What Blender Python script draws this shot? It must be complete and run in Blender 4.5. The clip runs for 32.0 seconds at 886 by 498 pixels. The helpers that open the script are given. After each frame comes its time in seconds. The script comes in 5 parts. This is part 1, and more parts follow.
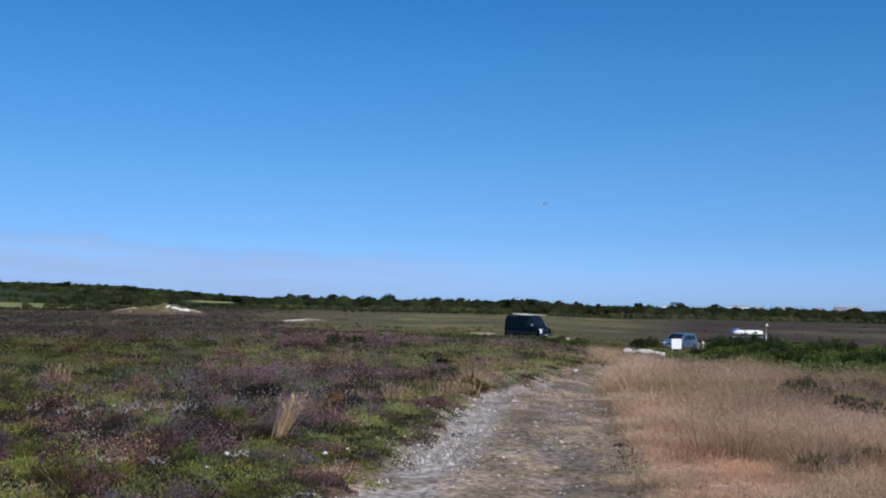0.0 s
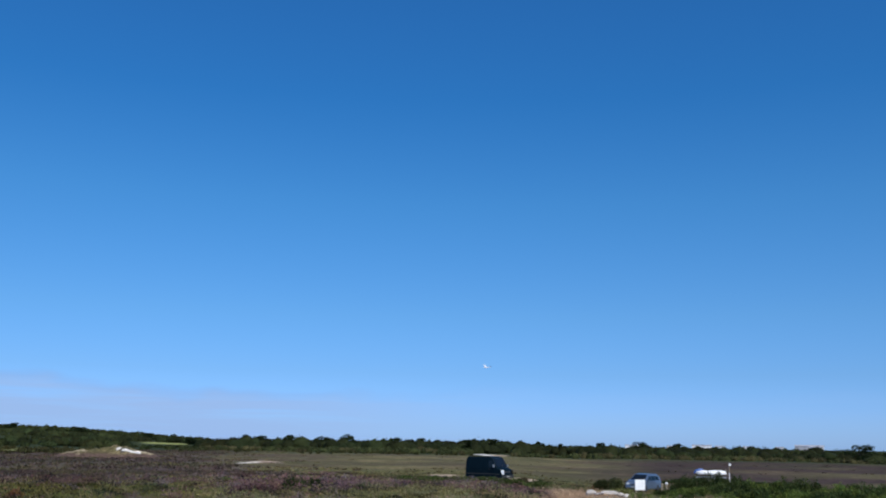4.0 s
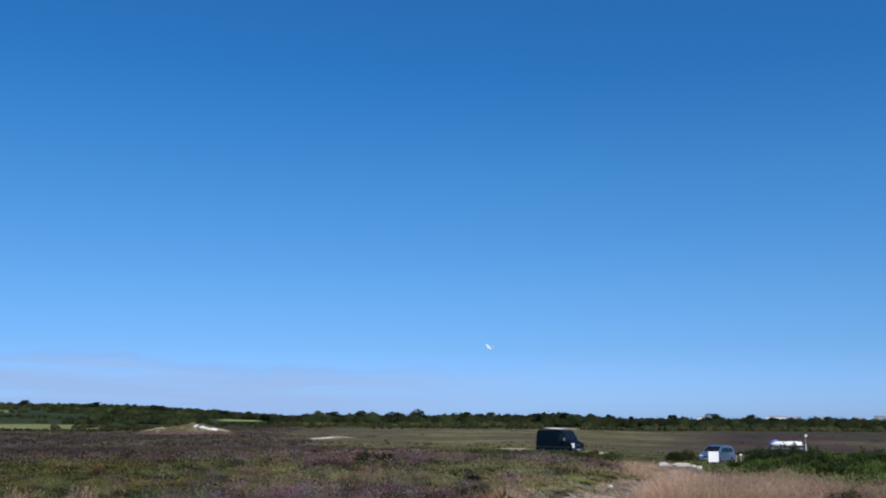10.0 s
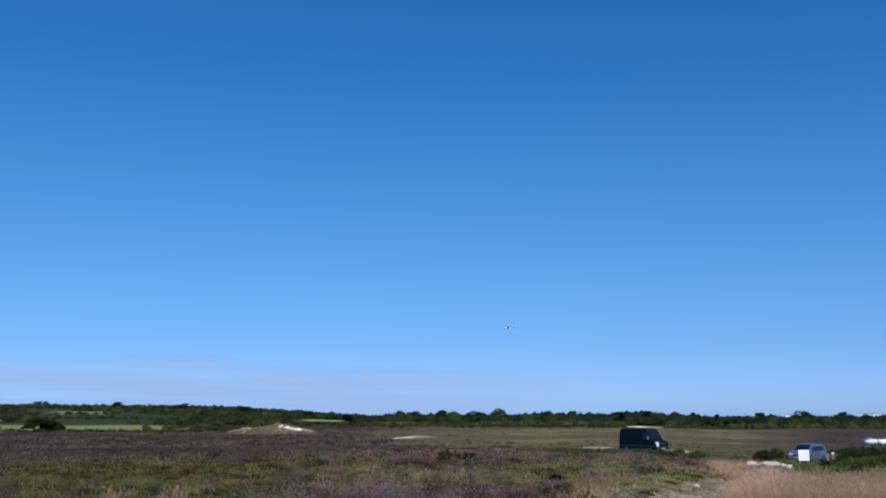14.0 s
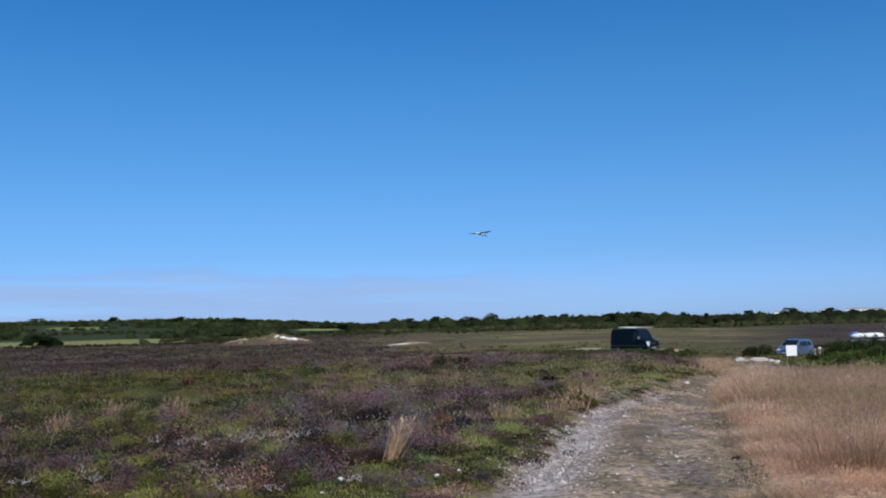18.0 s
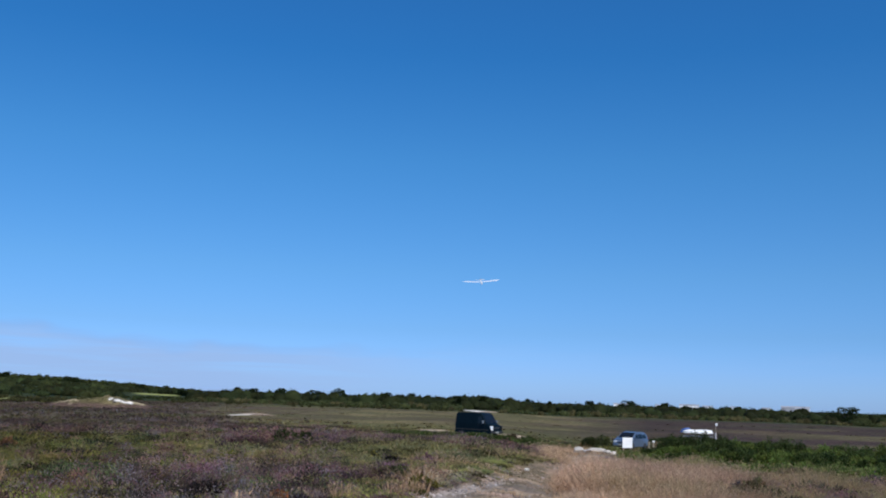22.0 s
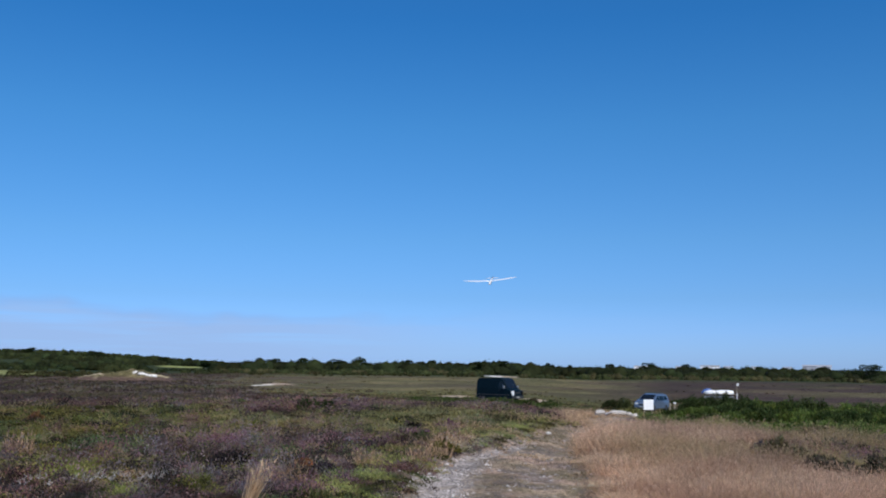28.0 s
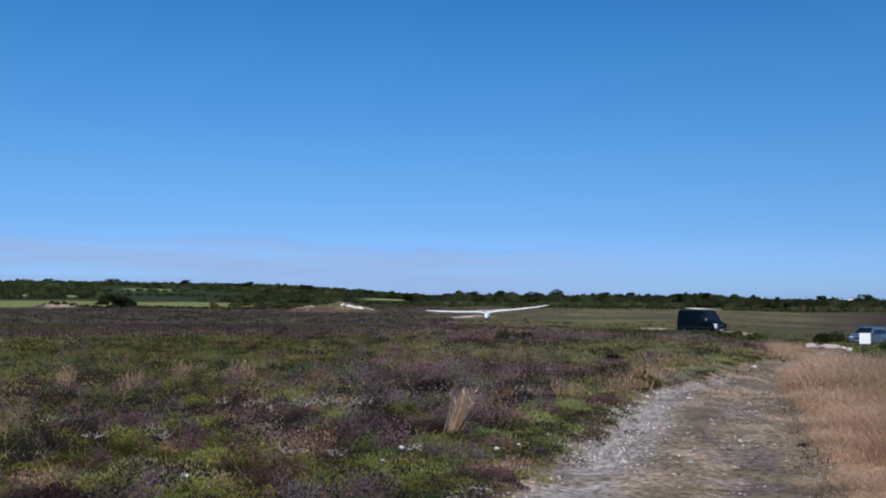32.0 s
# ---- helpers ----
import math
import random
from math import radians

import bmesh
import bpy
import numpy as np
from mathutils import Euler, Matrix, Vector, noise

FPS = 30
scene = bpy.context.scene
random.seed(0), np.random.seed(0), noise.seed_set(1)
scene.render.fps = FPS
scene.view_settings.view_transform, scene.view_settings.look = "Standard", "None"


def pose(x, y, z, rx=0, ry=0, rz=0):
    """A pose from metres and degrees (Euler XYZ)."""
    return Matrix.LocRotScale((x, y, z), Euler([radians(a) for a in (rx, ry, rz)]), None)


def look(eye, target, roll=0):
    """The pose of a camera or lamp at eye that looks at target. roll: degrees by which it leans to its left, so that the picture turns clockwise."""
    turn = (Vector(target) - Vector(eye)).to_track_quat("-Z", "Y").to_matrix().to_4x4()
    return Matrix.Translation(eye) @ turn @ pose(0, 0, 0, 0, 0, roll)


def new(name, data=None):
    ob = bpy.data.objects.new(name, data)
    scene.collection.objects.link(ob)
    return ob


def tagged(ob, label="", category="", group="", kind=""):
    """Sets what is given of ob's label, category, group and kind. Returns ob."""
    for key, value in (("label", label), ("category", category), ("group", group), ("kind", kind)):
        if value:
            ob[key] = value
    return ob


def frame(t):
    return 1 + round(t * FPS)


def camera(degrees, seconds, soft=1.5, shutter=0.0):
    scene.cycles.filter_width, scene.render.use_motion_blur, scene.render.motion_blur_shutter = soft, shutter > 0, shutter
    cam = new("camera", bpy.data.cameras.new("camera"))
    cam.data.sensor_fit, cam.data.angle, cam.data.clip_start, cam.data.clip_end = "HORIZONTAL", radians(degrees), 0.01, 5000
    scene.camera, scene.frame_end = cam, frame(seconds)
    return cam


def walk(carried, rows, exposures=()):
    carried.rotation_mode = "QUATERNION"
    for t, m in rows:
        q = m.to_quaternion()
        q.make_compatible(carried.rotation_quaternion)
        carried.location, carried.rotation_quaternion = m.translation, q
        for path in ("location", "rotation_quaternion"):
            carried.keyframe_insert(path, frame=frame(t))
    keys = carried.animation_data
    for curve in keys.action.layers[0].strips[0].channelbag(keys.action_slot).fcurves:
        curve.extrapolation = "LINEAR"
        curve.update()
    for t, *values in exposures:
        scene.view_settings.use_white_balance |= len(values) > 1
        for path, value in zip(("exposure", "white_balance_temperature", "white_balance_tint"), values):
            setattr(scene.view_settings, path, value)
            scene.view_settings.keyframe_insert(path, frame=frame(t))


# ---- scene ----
FOV = 49.96
cam = camera(FOV, 32.0, soft=2.0, shutter=0.15)
EYE = (0.0, 0.0, 1.6)
PATH = [
    # seconds, yaw, pitch, roll of the hand-held camera
    (0, -0.61, 3.19, -1.14), (0.5, -0.91, 4.88, -0.70), (1, -0.84, 7.14, -1.44), (1.5, -1.86, 10.09, -1.72),
    (2, -1.96, 13.35, -1.78), (2.1, -1.93, 13.90, -1.50), (2.3, -1.94, 13.45, -1.15), (2.5, -1.95, 11.79, -1.09), (3, -2.40, 12.05, -1.22),
    (3.5, -2.98, 11.26, -1.22), (5.5, -2.29, 13.11, -0.02), (6, -2.79, 10.23, -0.22), (6.5, -3.59, 10.12, -0.59),
    (7, -4.18, 8.85, -1.23), (7.5, -4.59, 7.42, -1.40), (8, -4.05, 6.57, -2.04), (8.5, -2.22, 7.57, -2.39),
    (9, -0.39, 8.28, -1.15), (9.5, 0.47, 9.21, -0.62), (10, 1.15, 10.01, -0.25), (10.5, 1.59, 9.82, 0.08),
    (11, 2.33, 8.65, 0.31), (11.5, 2.29, 8.01, 0.45), (12, 2.76, 8.00, 0.49), (12.5, 3.75, 9.16, 0.23),
    (13, 4.72, 9.57, -0.10), (13.5, 5.53, 9.97, -0.07), (15.5, 8.13, 9.77, 1.54), (16, 11.14, 9.76, 1.09),
    (16.5, 13.90, 10.68, -0.94), (16.7, 14.08, 10.55, -0.74), (17, 12.96, 8.78, 0.28), (17.3, 11.32, 7.41, 1.05), (17.5, 9.60, 6.27, 2.40), (17.7, 7.70, 5.44, 2.18), (18, 5.58, 4.38, 1.61),
    (18.5, 2.05, 4.31, 1.03), (19, 0.00, 4.49, 0.01), (19.5, -1.16, 5.07, -0.03), (20, -2.29, 5.14, -0.08),
    (20.5, -3.80, 5.40, -0.34), (21, -4.62, 5.85, -1.65), (21.5, -3.70, 7.73, -1.70), (22, -3.56, 8.97, -1.81),
    (22.5, -3.00, 8.46, -1.42), (23, -2.68, 7.05, -1.02), (23.5, -2.86, 6.80, -1.48), (24, -3.17, 6.59, -1.31),
    (24.5, -3.30, 6.88, -0.80), (25, -3.43, 7.50, -0.74), (25.5, -3.70, 8.12, -0.72), (27.5, -3.13, 7.47, -0.70),
    (28, -2.33, 6.96, -0.59), (28.5, -1.64, 6.56, -0.52), (29, -1.46, 5.72, -0.75), (29.5, -0.41, 5.07, -0.39),
    (30, 1.95, 4.62, -0.43), (30.5, 4.48, 4.35, -0.42), (31, 6.71, 3.89, -0.29), (31.5, 8.22, 3.30, -0.25),
    (32, 9.47, 2.81, -0.45),
]
walk(cam, [(t, pose(*EYE, 90 + pitch, roll, yaw)) for t, yaw, pitch, roll in PATH],
     exposures=[(0.0, 0.0), (15.0, 0.0), (16.9, -0.08), (18.6, 0.0), (29.0, 0.0), (31.0, -0.06), (32.0, -0.08)])

# ---- daylight ----
SUN_EL, SUN_AZ = 46.0, -159.0      # height, and bearing to the left of straight ahead


def daylight():
    w = bpy.data.worlds.new("sky")
    scene.world = w
    w.use_nodes = True
    nt = w.node_tree
    nt.nodes.clear()
    link = nt.links.new
    sky = nt.nodes.new("ShaderNodeTexSky")
    sky.sky_type, sky.sun_disc = "NISHITA", False
    sky.sun_elevation, sky.sun_rotation = radians(SUN_EL), radians(-SUN_AZ)
    sky.air_density, sky.dust_density, sky.ozone_density = 1.0, 0.3, 2.5
    co = nt.nodes.new("ShaderNodeTexCoord")
    sep = nt.nodes.new("ShaderNodeSeparateXYZ")
    link(co.outputs["Generated"], sep.inputs[0])
    ramp = nt.nodes.new("ShaderNodeValToRGB")
    els = ramp.color_ramp.elements
    els[0].position, els[0].color = 0.0, (0.385, 0.655, 1.44, 1)
    els[1].position, els[1].color = 1.0, (0.55, 0.80, 1.10, 1)
    for place, colour in ((0.035, (0.352, 0.618, 1.31)), (0.07, (0.326, 0.585, 1.08)), (0.13, (0.318, 0.632, 1.025)), (0.245, (0.25, 0.68, 1.06)), (0.35, (0.160, 0.64, 1.08)), (0.5, (0.17, 0.66, 1.15))):
        els.new(place).color = (*colour, 1)
    link(sep.outputs["Z"], ramp.inputs[0])
    tint = nt.nodes.new("ShaderNodeMix")
    tint.data_type, tint.blend_type = "RGBA", "MULTIPLY"
    tint.inputs[0].default_value = 1.0
    link(sky.outputs[0], tint.inputs[6])
    link(ramp.outputs[0], tint.inputs[7])
    # thin lilac cloud banks low over the land
    mp = nt.nodes.new("ShaderNodeMapping")
    mp.inputs["Scale"].default_value = (2.4, 2.4, 46.0)
    link(co.outputs["Generated"], mp.inputs[0])
    nz = nt.nodes.new("ShaderNodeTexNoise")
    nz.inputs["Scale"].default_value, nz.inputs["Detail"].default_value = 1.7, 5.0
    link(mp.outputs[0], nz.inputs[0])
    thick = nt.nodes.new("ShaderNodeMapRange")
    thick.inputs[1].default_value, thick.inputs[2].default_value = 0.24, 0.52
    link(nz.outputs[0], thick.inputs[0])
    low = nt.nodes.new("ShaderNodeMapRange")
    low.interpolation_type = "SMOOTHSTEP"
    for i, v in zip((1, 2, 3, 4), (0.044, 0.060, 1.0, 0.0)):
        low.inputs[i].default_value = v
    mp2 = nt.nodes.new("ShaderNodeMapping")
    mp2.inputs["Scale"].default_value = (5.0, 5.0, 12.0)
    link(co.outputs["Generated"], mp2.inputs[0])
    wave = nt.nodes.new("ShaderNodeTexNoise")
    wave.inputs["Scale"].default_value, wave.inputs["Detail"].default_value = 1.3, 3.0
    link(mp2.outputs[0], wave.inputs[0])
    edge = nt.nodes.new("ShaderNodeMath")
    edge.operation = "MULTIPLY_ADD"
    edge.inputs[1].default_value = 0.050
    link(wave.outputs[0], edge.inputs[0])
    low_z = nt.nodes.new("ShaderNodeMath")
    low_z.operation = "ADD"
    low_z.inputs[1].default_value = -0.025
    link(sep.outputs["Z"], low_z.inputs[0])
    link(low_z.outputs[0], edge.inputs[2])
    link(edge.outputs[0], low.inputs[0])
    west = nt.nodes.new("ShaderNodeMapRange")
    west.interpolation_type = "SMOOTHSTEP"
    for i, v in zip((1, 2, 3, 4), (-0.20, 0.17, 1.0, 0.10)):
        west.inputs[i].default_value = v
    link(sep.outputs["X"], west.inputs[0])
    m1 = nt.nodes.new("ShaderNodeMath")
    m1.operation = "MULTIPLY"
    link(thick.outputs[0], m1.inputs[0])
    link(low.outputs[0], m1.inputs[1])
    m2 = nt.nodes.new("ShaderNodeMath")
    m2.operation = "MULTIPLY"
    link(m1.outputs[0], m2.inputs[0])
    link(west.outputs[0], m2.inputs[1])
    m3 = nt.nodes.new("ShaderNodeMath")
    m3.operation = "MULTIPLY"
    m3.inputs[1].default_value = 0.88
    link(m2.outputs[0], m3.inputs[0])
    cloud = nt.nodes.new("ShaderNodeMix")
    cloud.data_type = "RGBA"
    link(m3.outputs[0], cloud.inputs[0])
    link(tint.outputs[2], cloud.inputs[6])
    body = nt.nodes.new("ShaderNodeMix")
    body.data_type = "RGBA"
    link(low.outputs[0], body.inputs[0])
    body.inputs[6].default_value = (2.2, 3.45, 6.4, 1)
    body.inputs[7].default_value = (3.0, 4.5, 7.5, 1)
    link(body.outputs[2], cloud.inputs[7])
    bg = nt.nodes.new("ShaderNodeBackground")
    bg.inputs[1].default_value = 0.11
    link(cloud.outputs[2], bg.inputs[0])
    out = nt.nodes.new("ShaderNodeOutputWorld")
    link(bg.outputs[0], out.inputs[0])
    lamp = bpy.data.lights.new("sun", "SUN")
    lamp.energy, lamp.angle, lamp.color = 4.1, radians(0.5), (1.0, 0.94, 0.85)
    ob = new("sun", lamp)
    el, az = radians(SUN_EL), radians(SUN_AZ)
    way = Vector((-math.sin(az) * math.cos(el), math.cos(az) * math.cos(el), math.sin(el)))
    ob.matrix_world = look(way * 100, (0, 0, 0))


daylight()


# ---- materials ----
def surface(name, colour, rough=0.7, metal=0.0, grain=0.0, scale=8.0, bump=0.0, attribute="", leaf=0.0, coat=0.0, coarse=0.0, gloss=0.5):
    """A surface of one base colour or a colour attribute, varied at two scales."""
    m = bpy.data.materials.new(name)
    m.use_nodes = True
    nt = m.node_tree
    b = nt.nodes["Principled BSDF"]
    b.inputs["Roughness"].default_value, b.inputs["Metallic"].default_value = rough, metal
    b.inputs["Coat Weight"].default_value = coat
    b.inputs["Specular IOR Level"].default_value = gloss if not leaf else 0.12
    link = nt.links.new
    if attribute:
        src = nt.nodes.new("ShaderNodeAttribute")
        src.attribute_name = attribute
        col = src.outputs["Color"]
    else:
        src = nt.nodes.new("ShaderNodeRGB")
        src.outputs[0].default_value = (*colour, 1)
        col = src.outputs[0]
    geo = nt.nodes.new("ShaderNodeNewGeometry")
    for amount, size in ((grain, scale), (coarse, scale * 0.09)):
        if not amount:
            continue
        nz = nt.nodes.new("ShaderNodeTexNoise")
        nz.inputs["Scale"].default_value, nz.inputs["Detail"].default_value = size, 6.0
        link(geo.outputs["Position"], nz.inputs["Vector"])
        mr = nt.nodes.new("ShaderNodeMapRange")
        for i, v in zip((1, 2, 3, 4), (0.3, 0.7, 1 - amount, 1 + amount)):
            mr.inputs[i].default_value = v
        link(nz.outputs[0], mr.inputs[0])
        mix = nt.nodes.new("ShaderNodeMix")
        mix.data_type, mix.blend_type = "RGBA", "MULTIPLY"
        mix.inputs[0].default_value = 1.0
        link(col, mix.inputs[6])
        link(mr.outputs[0], mix.inputs[7])
        col = mix.outputs[2]
        if bump and size == scale:
            bp = nt.nodes.new("ShaderNodeBump")
            bp.inputs["Strength"].default_value, bp.inputs["Distance"].default_value = 0.8, bump
            link(nz.outputs[0], bp.inputs["Height"])
            link(bp.outputs[0], b.inputs["Normal"])
    link(col, b.inputs["Base Color"])
    if leaf:
        tr = nt.nodes.new("ShaderNodeBsdfTranslucent")
        link(col, tr.inputs[0])
        mx = nt.nodes.new("ShaderNodeMixShader")
        mx.inputs[0].default_value = leaf
        link(b.outputs[0], mx.inputs[1])
        link(tr.outputs[0], mx.inputs[2])
        link(mx.outputs[0], nt.nodes["Material Output"].inputs[0])
    return m


M = {}


def materials():
    M["ground"] = surface("heath_ground", (0, 0, 0), 0.95, grain=0.72, scale=12.0, bump=0.020, attribute="cover", coarse=0.40, gloss=0.06)
    M["leaf"] = surface("leaf", (0, 0, 0), 0.75, attribute="tint", leaf=0.44)
    M["straw"] = surface("straw", (0, 0, 0), 0.7, attribute="tint", leaf=0.42)
    M["stem"] = surface("stem", (0.09, 0.07, 0.05), 0.9, grain=0.3, scale=20)
    M["deadwood"] = surface("dead_wood", (0.38, 0.35, 0.33), 0.85, grain=0.25, scale=30)
    M["stone"] = surface("pale_stone", (0.46, 0.42, 0.385), 0.9, grain=0.3, scale=14, bump=0.01, coarse=0.2)
    M["rubble"] = surface("dull_rubble", (0.36, 0.315, 0.30), 0.95, grain=0.35, scale=9, bump=0.02, coarse=0.2)
    M["quartz"] = surface("white_stone", (0.62, 0.60, 0.57), 0.8, grain=0.15, scale=25, bump=0.006)
    M["navy"] = surface("navy_paint", (0.0035, 0.011, 0.018), 0.42, grain=0.12, scale=3, gloss=0.05)
    M["silver"] = surface("silver_blue_paint", (0.14, 0.19, 0.27), 0.34, metal=0.5, grain=0.06, scale=4, coat=0.5)
    M["glass"] = surface("dark_window_glass", (0.008, 0.011, 0.014), 0.08, grain=0.1, scale=3, gloss=0.35)
    M["rubber"] = surface("tyre_rubber", (0.018, 0.018, 0.019), 0.85, grain=0.2, scale=12)
    M["plastic"] = surface("black_plastic", (0.022, 0.023, 0.025), 0.6, grain=0.2, scale=10)
    M["alloy"] = surface("wheel_metal", (0.13, 0.13, 0.135), 0.4, metal=0.8, grain=0.1, scale=10)
    # near-white lens colour, raised to carry a sun glint
    M["lens"] = surface("headlight_lens", (0.80, 0.82, 0.84), 0.15, grain=0.05, scale=10, coat=0.8)
    M["redlens"] = surface("red_lens", (0.30, 0.02, 0.02), 0.25, grain=0.05, scale=10)
    M["white"] = surface("white_paint", (0.86, 0.86, 0.85), 0.45, grain=0.06, scale=6, coarse=0.05)
    M["film"] = surface("white_wing_covering", (0.82, 0.81, 0.78), 0.38, grain=0.04, scale=9)
    # covering under the wings; also colours the shade put below the fuselage
    M["belly"] = surface("dark_covering_and_belly_shade", (0.115, 0.095, 0.082), 0.5, grain=0.1, scale=9)
    M["orange"] = surface("orange_covering", (0.10, 0.04, 0.03), 0.5, grain=0.05, scale=9)
    M["blue"] = surface("blue_paint", (0.04, 0.12, 0.38), 0.4, grain=0.08, scale=6)
    M["galv"] = surface("galvanised_steel", (0.38, 0.39, 0.40), 0.5, metal=0.7, grain=0.15, scale=12)
    M["timber"] = surface("weathered_timber", (0.30, 0.25, 0.19), 0.9, grain=0.3, scale=16)
    M["plate"] = surface("plate_white", (0.36, 0.36, 0.33), 0.5, grain=0.05, scale=8)
    M["wall"] = surface("far_wall", (0.86, 0.86, 0.88), 0.7, grain=0.08, scale=0.5)
    M["roof"] = surface("far_roof", (0.36, 0.37, 0.40), 0.6, grain=0.12, scale=0.5)
    M["bird"] = surface("dark_feathers", (0.03, 0.03, 0.032), 0.8, grain=0.2, scale=30)
    M["bark"] = surface("bark", (0.07, 0.055, 0.04), 0.95, grain=0.3, scale=3)


materials()


# ---- small builders ----
def part(name, bm, material, parent=None, label="", smooth=False):
    me = bpy.data.meshes.new(name)
    if smooth:
        for f in bm.faces:
            f.smooth = True
    bm.to_mesh(me)
    bm.free()
    me.materials.append(material)
    ob = new(name, me)
    ob.parent = parent
    return tagged(ob, label)


def thing(name, x, y, z, turn, label, category, group="", kind=""):
    ob = new(name)
    ob.matrix_basis = pose(x, y, z, 0, 0, turn)
    ob.empty_display_size = 0.2
    return tagged(ob, label, category, group, kind)


def block(x0, x1, y0, y1, z0, z1, bevel=0.0, segments=2):
    bm = bmesh.new()
    bmesh.ops.create_cube(bm, size=1.0, matrix=Matrix.Translation(((x0 + x1) / 2, (y0 + y1) / 2, (z0 + z1) / 2)) @ Matrix.Diagonal((x1 - x0, y1 - y0, z1 - z0, 1)))
    if bevel:
        bmesh.ops.bevel(bm, geom=bm.edges[:], offset=bevel, segments=segments, profile=0.6, affect="EDGES")
    return bm


def slab(points, thick):
    """A flat plate through four or more points, as thick as given along its normal."""
    bm = bmesh.new()
    ps = [Vector(p) for p in points]
    n = (ps[1] - ps[0]).cross(ps[2] - ps[0]).normalized() * thick
    a = [bm.verts.new(p) for p in ps]
    b = [bm.verts.new(p + n) for p in ps]
    bm.faces.new(a[::-1])
    bm.faces.new(b)
    for i in range(len(ps)):
        j = (i + 1) % len(ps)
        bm.faces.new((a[i], a[j], b[j], b[i]))
    bmesh.ops.recalc_face_normals(bm, faces=bm.faces[:])
    return bm


def rod(path, radii, sides=6):
    """A tube along a path."""
    bm = bmesh.new()
    rings = []
    ps = [Vector(p) for p in path]
    for i, p in enumerate(ps):
        way = (ps[min(i + 1, len(ps) - 1)] - ps[max(i - 1, 0)]).normalized()
        q = way.to_track_quat("Z", "Y")
        rings.append([bm.verts.new(p + q @ Vector((math.cos(a) * radii[i], math.sin(a) * radii[i], 0))) for a in (2 * math.pi * k / sides for k in range(sides))])
    for a, b in zip(rings, rings[1:]):
        for k in range(sides):
            bm.faces.new((a[k], a[(k + 1) % sides], b[(k + 1) % sides], b[k]))
    bm.faces.new(rings[0][::-1])
    bm.faces.new(rings[-1])
    return bm


def wheel_shape(x, y, z, r, width, bevel=0.03):
    bm = bmesh.new()
    m = Matrix.Translation((x, y, z)) @ pose(0, 0, 0, 90)
    bmesh.ops.create_cone(bm, cap_ends=True, segments=24, radius1=r, radius2=r, depth=width, matrix=m)
    bmesh.ops.bevel(bm, geom=[e for e in bm.edges if len(e.link_faces) == 2 and any(len(f.verts) > 4 for f in e.link_faces)], offset=bevel, segments=2, affect="EDGES")
    return bm


def body_shell(profile, half, tuck, shoulder, bevel):
    """A car body: a side outline with rounded edges, drawn in above the shoulder."""
    bm = bmesh.new()
    left = [bm.verts.new((x, half, z)) for x, z in profile]
    f = bm.faces.new(left)
    res = bmesh.ops.extrude_face_region(bm, geom=[f])
    moved = [v for v in res["geom"] if isinstance(v, bmesh.types.BMVert)]
    for v in moved:
        v.co.y = -half
    for v in bm.verts:
        over = max(0.0, v.co.z - shoulder)
        v.co.y *= 1 - tuck * over
    bmesh.ops.recalc_face_normals(bm, faces=bm.faces[:])
    bmesh.ops.bevel(bm, geom=bm.edges[:], offset=bevel, segments=3, profile=0.55, affect="EDGES", clamp_overlap=True)
    return bm


# ---- the lie of the land ----
LEFT = ((0, 20, 35, 60, 95, 150, 300, 520, 900, 4600), (0, 0, -0.15, -0.84, -1.98, -2.3, -2.9, -3.4, -3.2, -3.0))
RIGHT = ((0, 10, 20, 30, 40, 55, 75, 95, 150, 300, 520, 900, 4600), (0, 0, -0.16, -0.50, -0.92, -1.50, -2.05, -2.62, -3.2, -4.0, -4.6, -4.2, -3.0))
TRACK = np.array(((-3.2, -12), (-1.5, -4), (-0.35, 3), (0.62, 8.9), (1.18, 12.3), (1.6, 15.3), (2.02, 17.5), (2.8, 20), (3.7, 24), (4.6, 28.2), (6.2, 34), (8.5, 41), (11.0, 47), (16, 60), (22, 90)))
TRACK_W = np.array((2.6, 2.6, 2.5, 2.45, 2.36, 2.4, 2.2, 1.5, 1.4, 1.3, 1.3, 1.3, 1.5, 1.8, 1.8))


def smooth(a, b, v):
    s = np.clip((np.asarray(v, float) - a) / (b - a), 0, 1)
    return s * s * (3 - 2 * s)


def speckle(x, y, seed):
    i = (np.asarray(x).astype(np.int64) * 374761393 + np.asarray(y).astype(np.int64) * 668265263 + seed * 974634777) & 0x7FFFFFFF
    i = ((i ^ (i >> 13)) * 1274126177) & 0x7FFFFFFF
    i = ((i ^ (i >> 16)) * 362437) & 0x7FFFFFFF
    return (i & 0xFFFFF) / 0xFFFFF


def value_noise(x, y, size, seed=0, octaves=3):
    total, gain, norm = 0.0, 1.0, 0.0
    x, y = np.asarray(x, float) / size, np.asarray(y, float) / size
    for o in range(octaves):
        ix, iy = np.floor(x), np.floor(y)
        fx, fy = x - ix, y - iy
        fx, fy = fx * fx * (3 - 2 * fx), fy * fy * (3 - 2 * fy)
        a, b = speckle(ix, iy, seed + o), speckle(ix + 1, iy, seed + o)
        c, d = speckle(ix, iy + 1, seed + o), speckle(ix + 1, iy + 1, seed + o)
        total = total + gain * ((a * (1 - fx) + b * fx) * (1 - fy) + (c * (1 - fx) + d * fx) * fy)
        norm, gain, x, y = norm + gain, gain * 0.5, x * 2.03 + 17.1, y * 2.03 - 9.7
    return total / norm


